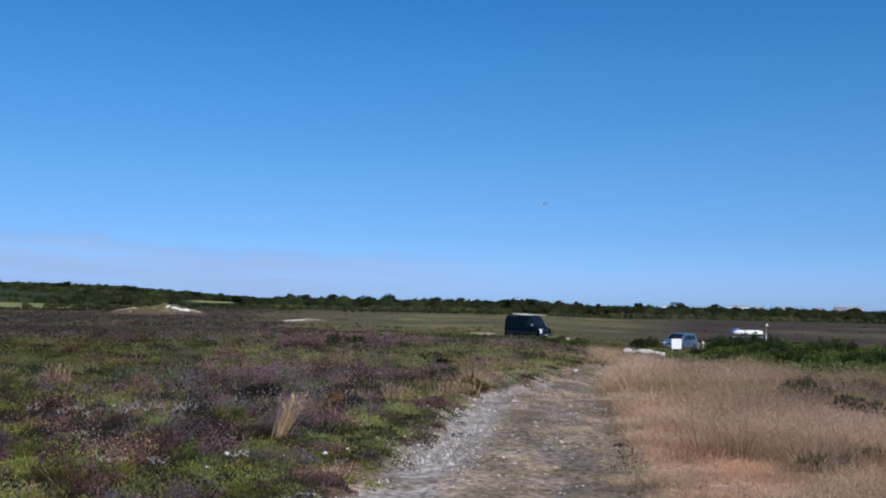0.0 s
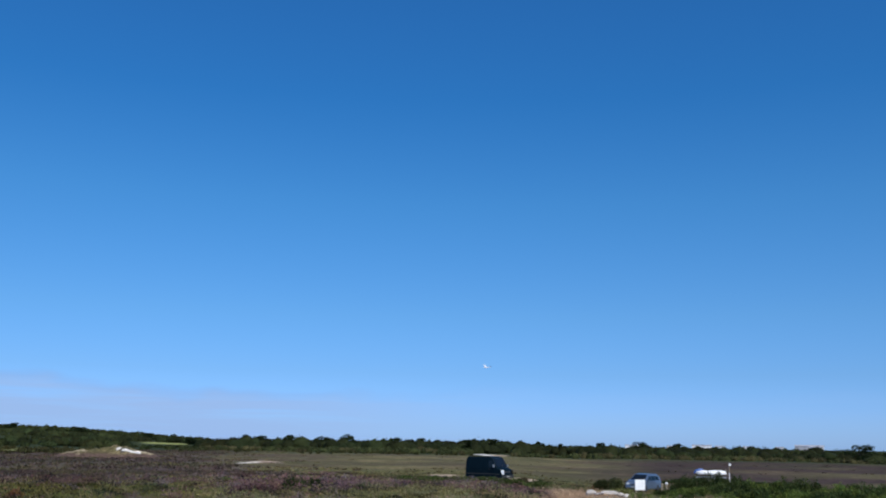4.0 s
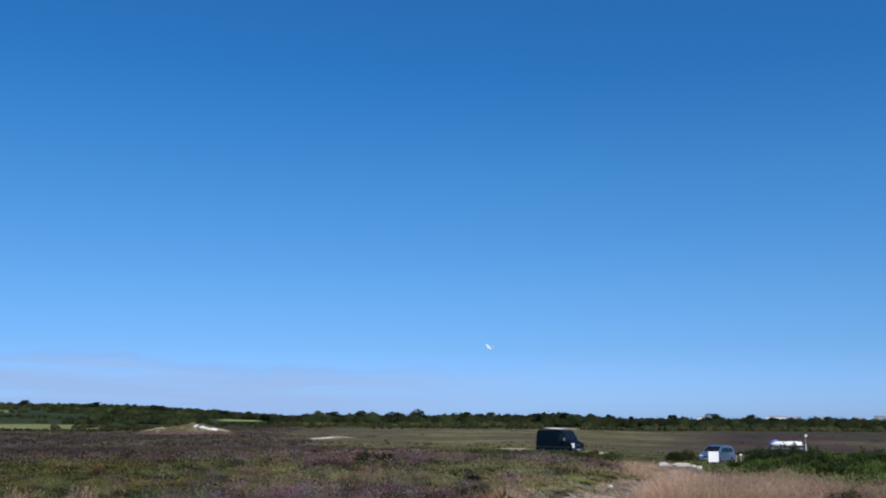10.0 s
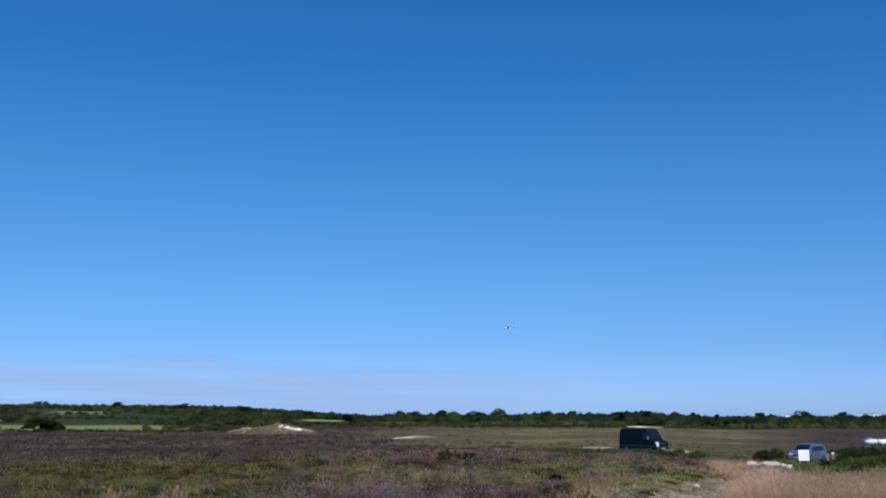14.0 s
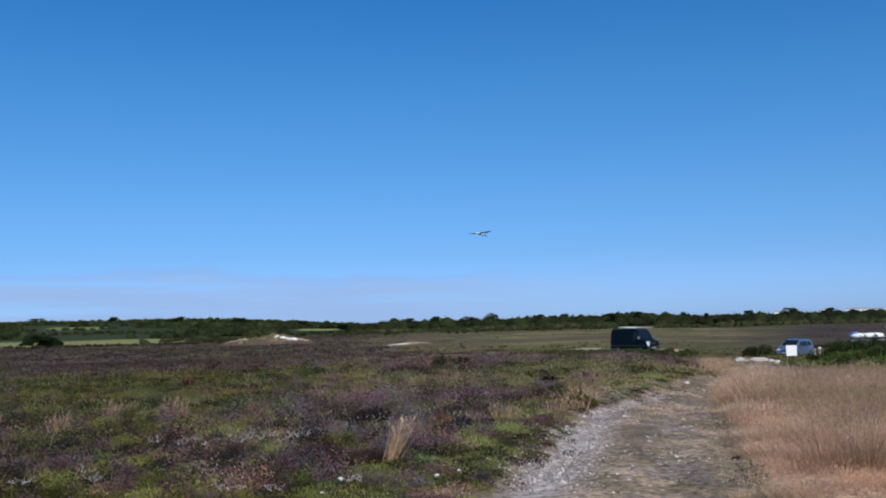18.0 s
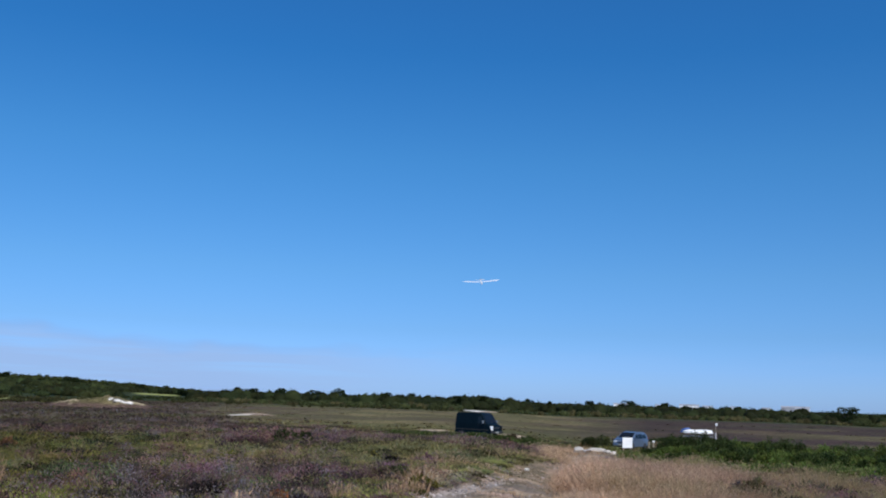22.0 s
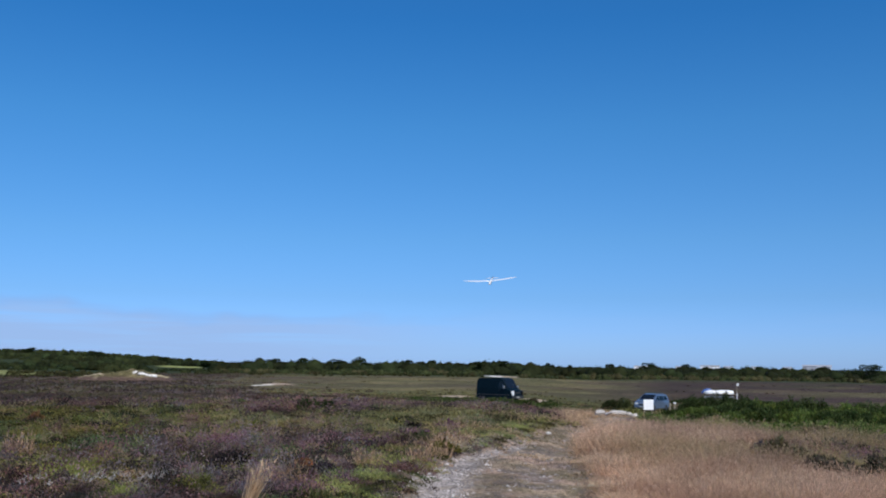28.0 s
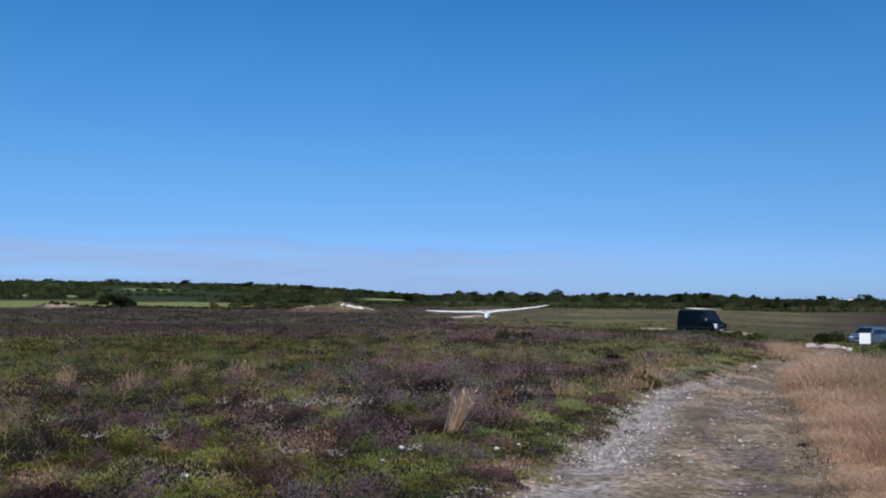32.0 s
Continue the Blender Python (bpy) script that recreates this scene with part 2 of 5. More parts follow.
def bearing(x, y):
    """Degrees to the left of straight ahead, and distance."""
    return np.degrees(np.arctan2(-np.asarray(x, float), np.asarray(y, float))), np.hypot(x, y)


def track_side(x, y):
    """Signed distance from the track's middle line (right is positive), over its half width."""
    x, y = np.asarray(x, float), np.asarray(y, float)
    mid = np.interp(y, TRACK[:, 1], TRACK[:, 0])
    slope = (np.interp(y + 0.5, TRACK[:, 1], TRACK[:, 0]) - np.interp(y - 0.5, TRACK[:, 1], TRACK[:, 0]))
    return (x - mid) / np.sqrt(1 + slope ** 2), np.interp(y, TRACK[:, 1], TRACK_W) / 2


def at(az, d):
    """The place at a bearing and distance."""
    a = radians(az)
    return -math.sin(a) * d, math.cos(a) * d


def height(x, y):
    az, d = bearing(x, y)
    s = smooth(-5, -12, az)
    z = np.interp(d, *LEFT) * (1 - s) + np.interp(d, *RIGHT) * s
    z = z + 9.0 * smooth(7, 21, az) * smooth(520, 1050, d) * smooth(110, 60, az)
    z = z + (value_noise(x, y, 60, 5, 3) - 0.5) * 1.6 * smooth(110, 300, d)
    z = z + (value_noise(x, y, 7, 8, 3) - 0.5) * 0.30 * smooth(8, 40, d) * smooth(600, 200, d)
    # fields that climb to the west, and the ridge behind them
    z = z + 1.7 * smooth(320, 450, d) * smooth(16, 25, az) * smooth(110, 60, az)
    z = z + 3.0 * smooth(910, 1040, d) * smooth(8, 16, az) * smooth(110, 60, az)
    # hummocks out on the heath
    for ca, cd, ra, rd, h in ((7.4, 186, 1.1, 8, 0.35), (31.4, 300, 1.2, 14, 1.6), (-12.6, 46.5, 1.9, 6, 0.66)):
        z = z + h * np.exp(-((az - ca) / ra) ** 2 - ((d - cd) / rd) ** 2)
    off, half = track_side(x, y)
    near = smooth(70, 40, d) * (np.asarray(y) > -15)
    z = z - 0.07 * near * (smooth(1.25, 0.9, np.abs(off) / half))
    z = z - 0.05 * near * (np.exp(-((off / half + 0.66) / 0.22) ** 2) + np.exp(-((off / half - 0.45) / 0.22) ** 2))
    return z


def lay(colour, other, weight):
    w = np.asarray(weight)[..., None]
    return colour * (1 - w) + np.array(other) * w


HEATHER, GREY, OLIVE, MOSS, DARK, GRAVEL = (0.120, 0.067, 0.063), (0.130, 0.102, 0.101), (0.116, 0.111, 0.036), (0.150, 0.144, 0.034), (0.035, 0.032, 0.020), (0.30, 0.262, 0.238)


def species(x, y):
    """Shares of what grows where: heather, grey heather, green, moss, and tan grass."""
    az, d = bearing(x, y)
    far = smooth(12, 45, d)
    n1, n2, n3 = ((1 - far) * value_noise(x, y, s, k, 3) + far * value_noise(x, y, s * 5.0, k, 3) for s, k in ((0.32, 21), (0.28, 33), (0.24, 47)))
    big = value_noise(x, y, 14, 52, 2)
    # belts of heather, seen from the track: grey near by, mauve behind, then olive, then mauve again
    shift = (3.0 * smooth(26, 20, d) - 8.0 * smooth(26, 34, d) * smooth(62, 48, d)) * smooth(9, 16, az)
    want = np.interp(d + shift, (0, 11.5, 13, 15, 20.5, 22.5, 33, 37, 47, 55, 90), (0.27, 0.32, 0.50, 0.56, 0.54, 0.20, 0.16, 0.46, 0.48, 0.34, 0.48))
    want = want + 0.14 * smooth(9, 5, az) * np.exp(-((d - 39) / 6.0) ** 2) - 0.10 * smooth(12, 17, az) * smooth(24, 17, d)
    side, half = track_side(x, y)
    want = want + 0.26 * smooth(10, 7, az) * smooth(9.5, 11, d) * smooth(15, 13, d) * smooth(1.35, 1.8, -side / half)
    want = want - 0.30 * smooth(10, 4, az) * smooth(60, 90, d) - 0.26 * smooth(14, 23, az) * np.exp(-((d - 18) / 6.0) ** 2)
    want = want - 0.26 * smooth(4, -1, az) * smooth(19, 23, d)
    heather = smooth(0.42, 0.58, 0.7 * n1 + 0.3 * big + 0.025 + 0.42 * (want - 0.5))
    # the grey share also carries sky sheen on the heather, as colour
    grey = smooth(0.42, 0.56, n2 + 0.20 * np.exp(-((d - 13.8) / 1.8) ** 2) * smooth(3, 8, az) * smooth(20, 14, az) - 0.06) * heather
    moss = smooth(0.50, 0.66, n3 + 0.09 * smooth(14, 11, d) + 0.08 * np.exp(-((d - 27) / 5.0) ** 2)) * (1 - heather)
    end = np.interp(az, (-28, -24.8, -21.5, -18.5, -15.7, -13.5, -12), (26, 27, 28, 29, 29, 36, 48))
    tan = smooth(0.9, 1.35, side / half) * smooth(end + 3.5, end - 3.5, d + 7 * (value_noise(x, y, 2.4, 65, 2) - 0.5)) * smooth(-5, -8, az)
    tan = tan * (1 - 0.9 * smooth(0.47, 0.56, value_noise(x, y, 1.8, 63, 3) + 0.14 * smooth(-18, -24, az)) * smooth(15, 22, d) * smooth(-17, -20, az) * (1 - 0.6 * smooth(25, 29, d)))
    tan = tan * (1 - 0.45 * smooth(0.57, 0.64, value_noise(x, y, 0.9, 67, 3)) * smooth(22, 16, d) * smooth(-12, -16, az))
    tan = np.maximum(tan, 0.4 * smooth(0.60, 0.70, value_noise(x, y, 2.6, 61, 2)) * np.exp(-((side / half + 1.5) / 0.9) ** 2) * smooth(60, 45, d))
    tan = np.maximum(tan, 0.6 * smooth(-9.0, -10.2, az) * smooth(-13.5, -12.2, az) * smooth(40, 44, d) * smooth(70, 58, d))
    return heather, grey, moss, tan


SAND, CHALK = (0.38, 0.295, 0.21), (0.86, 0.82, 0.76)
BARE = ((7.4, 180, 1.1, 4.0, (0.34, 0.255, 0.19)),
        (8.35, 178, 0.62, 1.9, (0.74, 0.68, 0.60)),
        (31.4, 292, 0.8, 6, SAND),
        (-5.6, 470, 0.75, 26, CHALK),
        (-6.3, 462, 0.6, 16, SAND),
        (-3.1, 113, 1.0, 4.5, SAND),
        (-7.6, 108, 1.0, 7, SAND),
        (-11.6, 62, 0.9, 7, SAND))


def sand_patches(x, y):
    """Colours and shares of the bare sandy places."""
    az, d = bearing(x, y)
    wob = (value_noise(x, y, 5, 91, 3) - 0.5) * 1.2
    return [(col, smooth(1.5, 0.7, ((az - ca) / ra) ** 2 + ((d - cd) / rd) ** 2 + wob)) for ca, cd, ra, rd, col in BARE]


def open_plain(x, y):
    """How far the short brown plain in the middle distance has taken over."""
    az, d = bearing(x, y)
    w = value_noise(x, y, 30, 221, 3) - 0.5
    return smooth(70, 165, d + 80 * w) * smooth(13, 4, az + 12 * w)


def cover(x, y):
    """Base colour of the bare sheet of ground."""
    x, y = np.asarray(x, float), np.asarray(y, float)
    az, d = bearing(x, y)
    heather, grey, moss, tan = species(x, y)
    c = np.zeros(x.shape + (3,)) + np.array(OLIVE) * 0.75
    c = lay(c, np.array(HEATHER) * 0.75, heather)
    c = lay(c, GREY, grey * 0.6)
    c = lay(c, MOSS, moss * 0.6)
    # the sheet is mixed towards a dark tone close by
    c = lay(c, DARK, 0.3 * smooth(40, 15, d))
    # farther off: a brown-green plain, heather brown to either side
    plain = lay(np.zeros(x.shape + (3,)) + np.array((0.148, 0.122, 0.060)), (0.086, 0.062, 0.043), np.clip(smooth(0.45, 0.6, value_noise(x, y, 26, 73, 4)) * 0.8 + smooth(-10.5, -15, az) * 0.8, 0, 1))
    plain = lay(plain, (0.100, 0.094, 0.042), 0.65 * smooth(0.50, 0.62, value_noise(x, y, 17, 75, 4)))
    plain = lay(plain, (0.047, 0.029, 0.030), 0.92 * smooth(-12, -16, az) * smooth(0.24, 0.40, value_noise(x, y, 40, 79, 3)))
    plain = plain * (0.80 + 0.40 * smooth(0.3, 0.7, value_noise(x, y, 5, 229, 3)))[..., None]
    grown = open_plain(x, y)[..., None] * 0.92
    c = c * (1 - grown) + plain * grown
    c = lay(c, (0.082, 0.060, 0.050), smooth(60, 100, d) * smooth(8, 12, az) * 0.75 * (1 - 0.7 * smooth(0.46, 0.60, value_noise(x, y, 15, 227, 3))))
    c = lay(c, (0.055, 0.062, 0.026), 0.35 * smooth(0.52, 0.64, value_noise(x, y, 24, 71, 3)) * smooth(70, 120, d))
    c = lay(c, (0.060, 0.066, 0.027), 0.8 * smooth(315, 385, d - 75 * smooth(-5, -12, az) + 110 * (value_noise(x, y, 28, 225, 3) - 0.5)) * smooth(13, 9, az))
    c = lay(c, (0.034, 0.044, 0.017), smooth(390, 450, d - 25 * smooth(-5, -12, az) + 60 * (value_noise(x, y, 90, 77, 2) - 0.5)))
    c = lay(c, (0.034, 0.044, 0.017), smooth(296, 312, d) * smooth(13.5, 16.5, az))
    # pale fields
    for a0, a1, d0, d1, col in ((19.5, 60, 322, 420, (0.19, 0.20, 0.075)), (24.7, 28.4, 790, 905, (0.17, 0.21, 0.08)), (11.5, 14.5, 720, 800, (0.27, 0.29, 0.10)), (-10.5, -6.0, 560, 620, (0.22, 0.22, 0.10)), (30, 60, 600, 700, (0.19, 0.23, 0.08))):
        wob = (value_noise(x, y, 40, 83, 2) - 0.5) * 18
        c = lay(c, col, smooth(a0, a0 + 0.8, az) * smooth(a1, a1 - 0.8, az) * smooth(d0, d0 + 12, d + wob) * smooth(d1, d1 - 12, d + wob))
    # bare sand
    for col, w in sand_patches(x, y):
        c = lay(c, col, w)
    # tan grass and the track
    c = lay(c, (0.33, 0.225, 0.15), tan)
    off, half = track_side(x, y)
    u = off / half
    on = smooth(1.15, 0.9, np.abs(u) + 0.35 * (value_noise(x, y, 0.8, 97, 3) - 0.5)) * smooth(50, 44, d) * (y > -14)
    fine = value_noise(x, y, 0.35, 99, 3)
    streak = value_noise(x, y, 0.5, 101, 3)
    turf = lay(np.zeros(x.shape + (3,)) + np.array((0.285, 0.215, 0.150)), (0.190, 0.152, 0.098), smooth(0.40, 0.58, streak))
    turf = lay(turf, (0.38, 0.262, 0.20), 0.7 * smooth(0.58, 0.68, value_noise(x, y, 0.7, 103, 3)))
    mud = smooth(0.56, 0.66, value_noise(x, y, 0.42, 107, 3) + 0.10 * np.exp(-((u - 0.42) / 0.25) ** 2) + 0.10 * np.exp(-((d - 21) / 1.6) ** 2))
    turf = lay(turf, (0.135, 0.112, 0.102), 0.75 * mud)
    rut = np.clip(np.exp(-((u + 0.66) / 0.30) ** 2) * 1.2 * smooth(23, 19, d), 0, 1)
    bare = rut * smooth(0.22, 0.42, fine + 0.3 * rut)
    grit = lay(np.zeros(x.shape + (3,)) + np.array(GRAVEL), (0.24, 0.200, 0.160), smooth(0.45, 0.65, fine))
    turf = turf * (1 - bare[..., None]) + grit * bare[..., None]
    return c * (1 - on[..., None]) + turf * on[..., None]


def make_mesh(name, verts, faces, tint, attribute, material):
    """A mesh from arrays of corners and of faces that all have the same number of corners."""
    me = bpy.data.meshes.new(name)
    k = faces.shape[1]
    me.vertices.add(len(verts))
    me.vertices.foreach_set("co", np.asarray(verts, np.float32).ravel())
    me.loops.add(faces.size)
    me.loops.foreach_set("vertex_index", faces.astype(np.int32).ravel())
    me.polygons.add(len(faces))
    me.polygons.foreach_set("loop_start", np.arange(0, faces.size, k, dtype=np.int32))
    me.update(calc_edges=True)
    if tint is not None:
        at_ = me.attributes.new(attribute, "FLOAT_COLOR", "POINT")
        at_.data.foreach_set("color", np.concatenate([tint, np.ones((len(tint), 1))], 1).astype(np.float32).ravel())
    me.materials.append(material)
    return me


def ground():
    ds = np.concatenate([[0.0], np.linspace(0.6, 60, 340), np.geomspace(60.2, 4600, 200)])
    azs = np.concatenate([np.arange(-180, -34, 4.0), np.arange(-34, 46, 0.25), np.arange(46, 180, 4.0)])
    a, d = np.meshgrid(np.radians(azs), ds)
    x, y = -np.sin(a) * d, np.cos(a) * d
    z = height(x, y)
    c = cover(x, y)
    nr, na = x.shape
    verts = np.stack([x, y, z], -1).reshape(-1, 3)
    i, j = np.meshgrid(np.arange(nr - 1), np.arange(na), indexing="ij")
    k = (j + 1) % na
    faces = np.stack([i * na + k, i * na + j, (i + 1) * na + j, (i + 1) * na + k], -1).reshape(-1, 4)
    me = make_mesh("ground", verts, faces, c.reshape(-1, 3), "cover", M["ground"])
    me.shade_smooth()
    tagged(new("ground", me), "open heathland with heather, olive turf and a stony track", "ground", kind="structure")


ground()


# ---- growing things ----
rng = np.random.default_rng(7)


def scatter(n, d0, d1, a0=-31.0, a1=39.0):
    """Places over a sector, even by area."""
    d = np.sqrt(rng.uniform(d0 * d0, d1 * d1, n))
    a = np.radians(rng.uniform(a0, a1, n))
    return -np.sin(a) * d, np.cos(a) * d


def sprigs(centres, radius, tall, tint, count, size, width, upright=0.7, spread=0.30):
    """Domes of small leafy shoots: corners, faces and colours."""
    n = len(centres)
    c = np.repeat(centres, count, 0)
    r, h = np.repeat(radius, count), np.repeat(tall, count)
    m = n * count
    u = rng.normal(size=(m, 3))
    u[:, 2] = np.abs(u[:, 2])
    u /= np.linalg.norm(u, axis=1)[:, None]
    rho = rng.uniform(0.45, 1.0, m) ** 0.6
    base = c + u * np.stack([r, r, h], -1) * rho[:, None]
    way = 0.6 * u + np.array((0, 0, upright)) + rng.normal(scale=0.35, size=(m, 3))
    way /= np.linalg.norm(way, axis=1)[:, None]
    s = size * rng.uniform(0.6, 1.5, m)
    tip = base + way * s[:, None]
    side = np.cross(way, rng.normal(size=(m, 3)))
    side *= (width * rng.uniform(0.6, 1.3, m) / np.maximum(np.linalg.norm(side, axis=1), 1e-6))[:, None]
    verts = np.stack([base - side, base + side, tip], 1).reshape(-1, 3)
    col = np.repeat(tint, count, 0) * rng.uniform(1 - spread * 1.5, 1 + spread * 1.5, (m, 1)) * rng.uniform(1 - spread * 0.4, 1 + spread * 0.4, (m, 3))
    return verts, np.arange(m * 3).reshape(-1, 3), np.repeat(np.clip(col, 0.005, 1), 3, 0)


def stuff(name, pieces, material, label, category):
    v, f, c, n = [], [], [], 0
    for pv, pf, pc in pieces:
        v.append(pv)
        f.append(pf + n)
        c.append(pc)
        n += len(pv)
    me = make_mesh(name, np.concatenate(v), np.concatenate(f), np.concatenate(c), "tint", material)
    return tagged(new(name, me), label, category, kind="stuff")


def heath_points(n, d0, d1, a0=-31.0, a1=39.0):
    x, y = scatter(n, d0, d1, a0, a1)
    side, half = track_side(x, y)
    heather, grey, moss, tan = species(x, y)
    keep = (np.abs(side) > half * (1.02 + 0.15 * rng.normal(size=n))) & (rng.uniform(size=n) > tan * 1.1)
    az, d = bearing(x, y)
    keep &= ~((az < -9) & (d > 42) & (d < 100) & (np.abs(side) < 1.0))
    keep &= ~((side > 0) & (az < -4) & (d < 50) & ((tan > 0.3) | (side < 2.1 * half)) & (rng.uniform(size=n) > 0.04))
    keep &= ~((az < -11.2) & (az > -14.2) & (d > 36) & (d < 56))
    keep &= ~((az > 15) & (d > 298))
    plain = open_plain(x, y)
    keep &= rng.uniform(size=n) > plain * 0.985
    for _, w in sand_patches(x, y):
        keep &= rng.uniform(size=n) > w * 1.2
    return [v[keep] for v in (x, y, heather, grey, moss)]


def heathland():
    shrubs, greens = [], []
    rings = ((8600, 5.0, 14, 0.13, 0.13, 70, 0.023, 0.0085), (12500, 14, 28, 0.18, 0.17, 52, 0.029, 0.0118), (10000, 28, 55, 0.32, 0.19, 34, 0.050, 0.027), (9500, 55, 120, 0.62, 0.19, 20, 0.11, 0.085), (11000, 120, 430, 1.3, 0.24, 13, 0.24, 0.20), (7000, 1.5, 24, 0.16, 0.14, 12, 0.07, 0.026))
    for n, d0, d1, r, h, count, size, width in rings:
        x, y, heather, grey, moss = heath_points(n, d0, d1) if d0 > 2 else heath_points(n, d0, d1, 39.0, 329.0)
        z = height(x, y)
        k = len(x)
        az, d = bearing(x, y)
        patch = smooth(0.22, 0.78, value_noise(x, y, 0.34 + 0.024 * d0, 181, 3))
        mix = 0.14
        is_h = 0.5 + mix * rng.uniform(-1, 1, size=k) < heather
        # grey heather clumps, their tone partly painted sky sheen
        old = is_h & (grey > 0.55 + 0.12 * rng.uniform(-1, 1, k))
        tone = (0.24 + 1.42 * patch)[:, None] * (1 + 0.10 * rng.uniform(-1, 1, k))[:, None]
        tint = np.where(is_h[:, None], np.array(HEATHER) * tone, np.array(OLIVE) * tone)
        tint = np.where(old[:, None], np.array(GREY) * tone, tint)
        mo = (~is_h) & (moss > 0.5 + 0.15 * rng.uniform(-1, 1, k))
        tint = np.where(mo[:, None], np.array(MOSS) * tone, tint)
        leafy_ = (~is_h) & (value_noise(x, y, 1.1, 187, 2) > 0.68)
        tint = np.where(leafy_[:, None], np.array((0.075, 0.095, 0.038)) * tone, tint)
        fresh = (~is_h) & (d < 16) & (value_noise(x, y, 0.28, 189, 3) > 0.58)
        tint = np.where(fresh[:, None], np.array((0.114, 0.122, 0.033)) * tone, tint)
        sere = ((~is_h) & ~fresh)[:, None] * (0.6 * smooth(18, 25, d) * smooth(17, 7, az))[:, None]
        tint = tint * (1 - sere) + np.array((0.142, 0.124, 0.062)) * tone * sere
        bloom = is_h & ~old & (value_noise(x, y, 1.1, 191, 2) > 0.59 - 0.07 * smooth(14, 6, az)) & (rng.uniform(size=k) < 0.65 * smooth(11, 14, d))
        bloom |= is_h & (d > 29) & (d < 52) & (az < 9) & (rng.uniform(size=k) < 0.75)
        tint = np.where(bloom[:, None], (np.array((0.130, 0.070, 0.086)) - np.array((0.008, 0.0, 0.014)) * smooth(22, 34, d)[:, None]) * tone, tint)
        buff = (rng.uniform(size=k) < 0.015) | ((value_noise(x, y, 0.45, 193, 2) > 0.70 - 0.06 * smooth(15, 12, d)) & (rng.uniform(size=k) < 0.6))
        buff &= np.hypot(x + 1.64, y - 10.88) > 2.0
        tint = np.where(buff[:, None], np.array((0.20, 0.138, 0.086)) * tone, tint)
        side, half = track_side(x, y)
        verge = np.exp(-((side / half + 1.5) / (0.6 + 0.35 * smooth(14, 20, d))) ** 2) * smooth(55, 42, d)
        dry = (value_noise(x, y, 0.5 + 0.02 * d0, 199, 3) > 1.0 - 0.43 * verge * smooth(11, 17, d))
        tint = np.where(dry[:, None], np.where(rng.uniform(size=(k, 1)) < 0.5, np.array((0.25, 0.205, 0.13)), np.array((0.19, 0.165, 0.14))) * tone, tint)
        # near-black clumps stand in for the shaded gaps between plants
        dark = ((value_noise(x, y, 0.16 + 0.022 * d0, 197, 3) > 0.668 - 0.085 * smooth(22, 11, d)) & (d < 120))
        lush = (value_noise(x, y, 0.5, 203, 3) > 1.0 - 0.52 * verge) & ~dry
        tint = np.where(lush[:, None], np.array((0.16, 0.165, 0.055)) * tone, tint)
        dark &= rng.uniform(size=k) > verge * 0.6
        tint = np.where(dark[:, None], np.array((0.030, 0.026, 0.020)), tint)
        hue = (value_noise(x, y, 0.3 + 0.03 * d0, 233, 2) - 0.5)[:, None]
        tint = tint * (1 + hue * np.array((0.45, 0.0, -0.30)))
        # colours brightened against the sprigs' self-shadowing, less far off and to the left
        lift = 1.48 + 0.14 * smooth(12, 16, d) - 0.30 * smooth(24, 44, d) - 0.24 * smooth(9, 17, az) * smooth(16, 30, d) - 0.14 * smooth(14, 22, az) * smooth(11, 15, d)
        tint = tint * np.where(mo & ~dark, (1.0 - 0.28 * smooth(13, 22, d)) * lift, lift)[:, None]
        # the middle plain is short and even
        plain = open_plain(x, y)
        tint = tint * (1 - 0.8 * plain[:, None]) + np.where((az + 3 * (patch - 0.5))[:, None] < -13.8, np.array((0.049, 0.031, 0.028)), np.array((0.148, 0.120, 0.060))) * 0.8 * plain[:, None]
        far = smooth(38, 110, d)[:, None] * (1 - plain[:, None]) * 0.7 * smooth(5, 10, az)[:, None]
        mixed = smooth(0.46, 0.60, value_noise(x, y, 15, 227, 3))[:, None]
        tint = tint * (1 - far) + (np.array((0.086, 0.062, 0.052)) * (1 - mixed) + np.array((0.100, 0.088, 0.044)) * mixed) * far
        s = rng.uniform(0.5, 1.6, k) * (0.7 + 0.6 * patch)
        cushion = 0.17 * smooth(0.42, 0.78, value_noise(x, y, 0.7 + 0.02 * d0, 231, 2)) * smooth(1.1, 1.9, -side / half) * smooth(140, 90, d)
        rad, tall = r * s, (h * s * np.where(is_h, 1.15, 0.6) * rng.uniform(0.7, 1.3, k) + cushion * np.where(is_h, 1.0, 0.6)) * (1 - 0.85 * plain) * (1 - 0.72 * smooth(2, -3, az) * smooth(48, 62, d)) * (1 - 0.45 * verge)
        cen = np.stack([x, y, z - 0.02], -1)
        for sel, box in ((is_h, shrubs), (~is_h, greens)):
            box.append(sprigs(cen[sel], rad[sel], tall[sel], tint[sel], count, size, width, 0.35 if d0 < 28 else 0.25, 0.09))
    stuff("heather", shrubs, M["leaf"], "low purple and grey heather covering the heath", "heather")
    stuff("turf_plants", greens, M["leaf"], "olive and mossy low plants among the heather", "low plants")


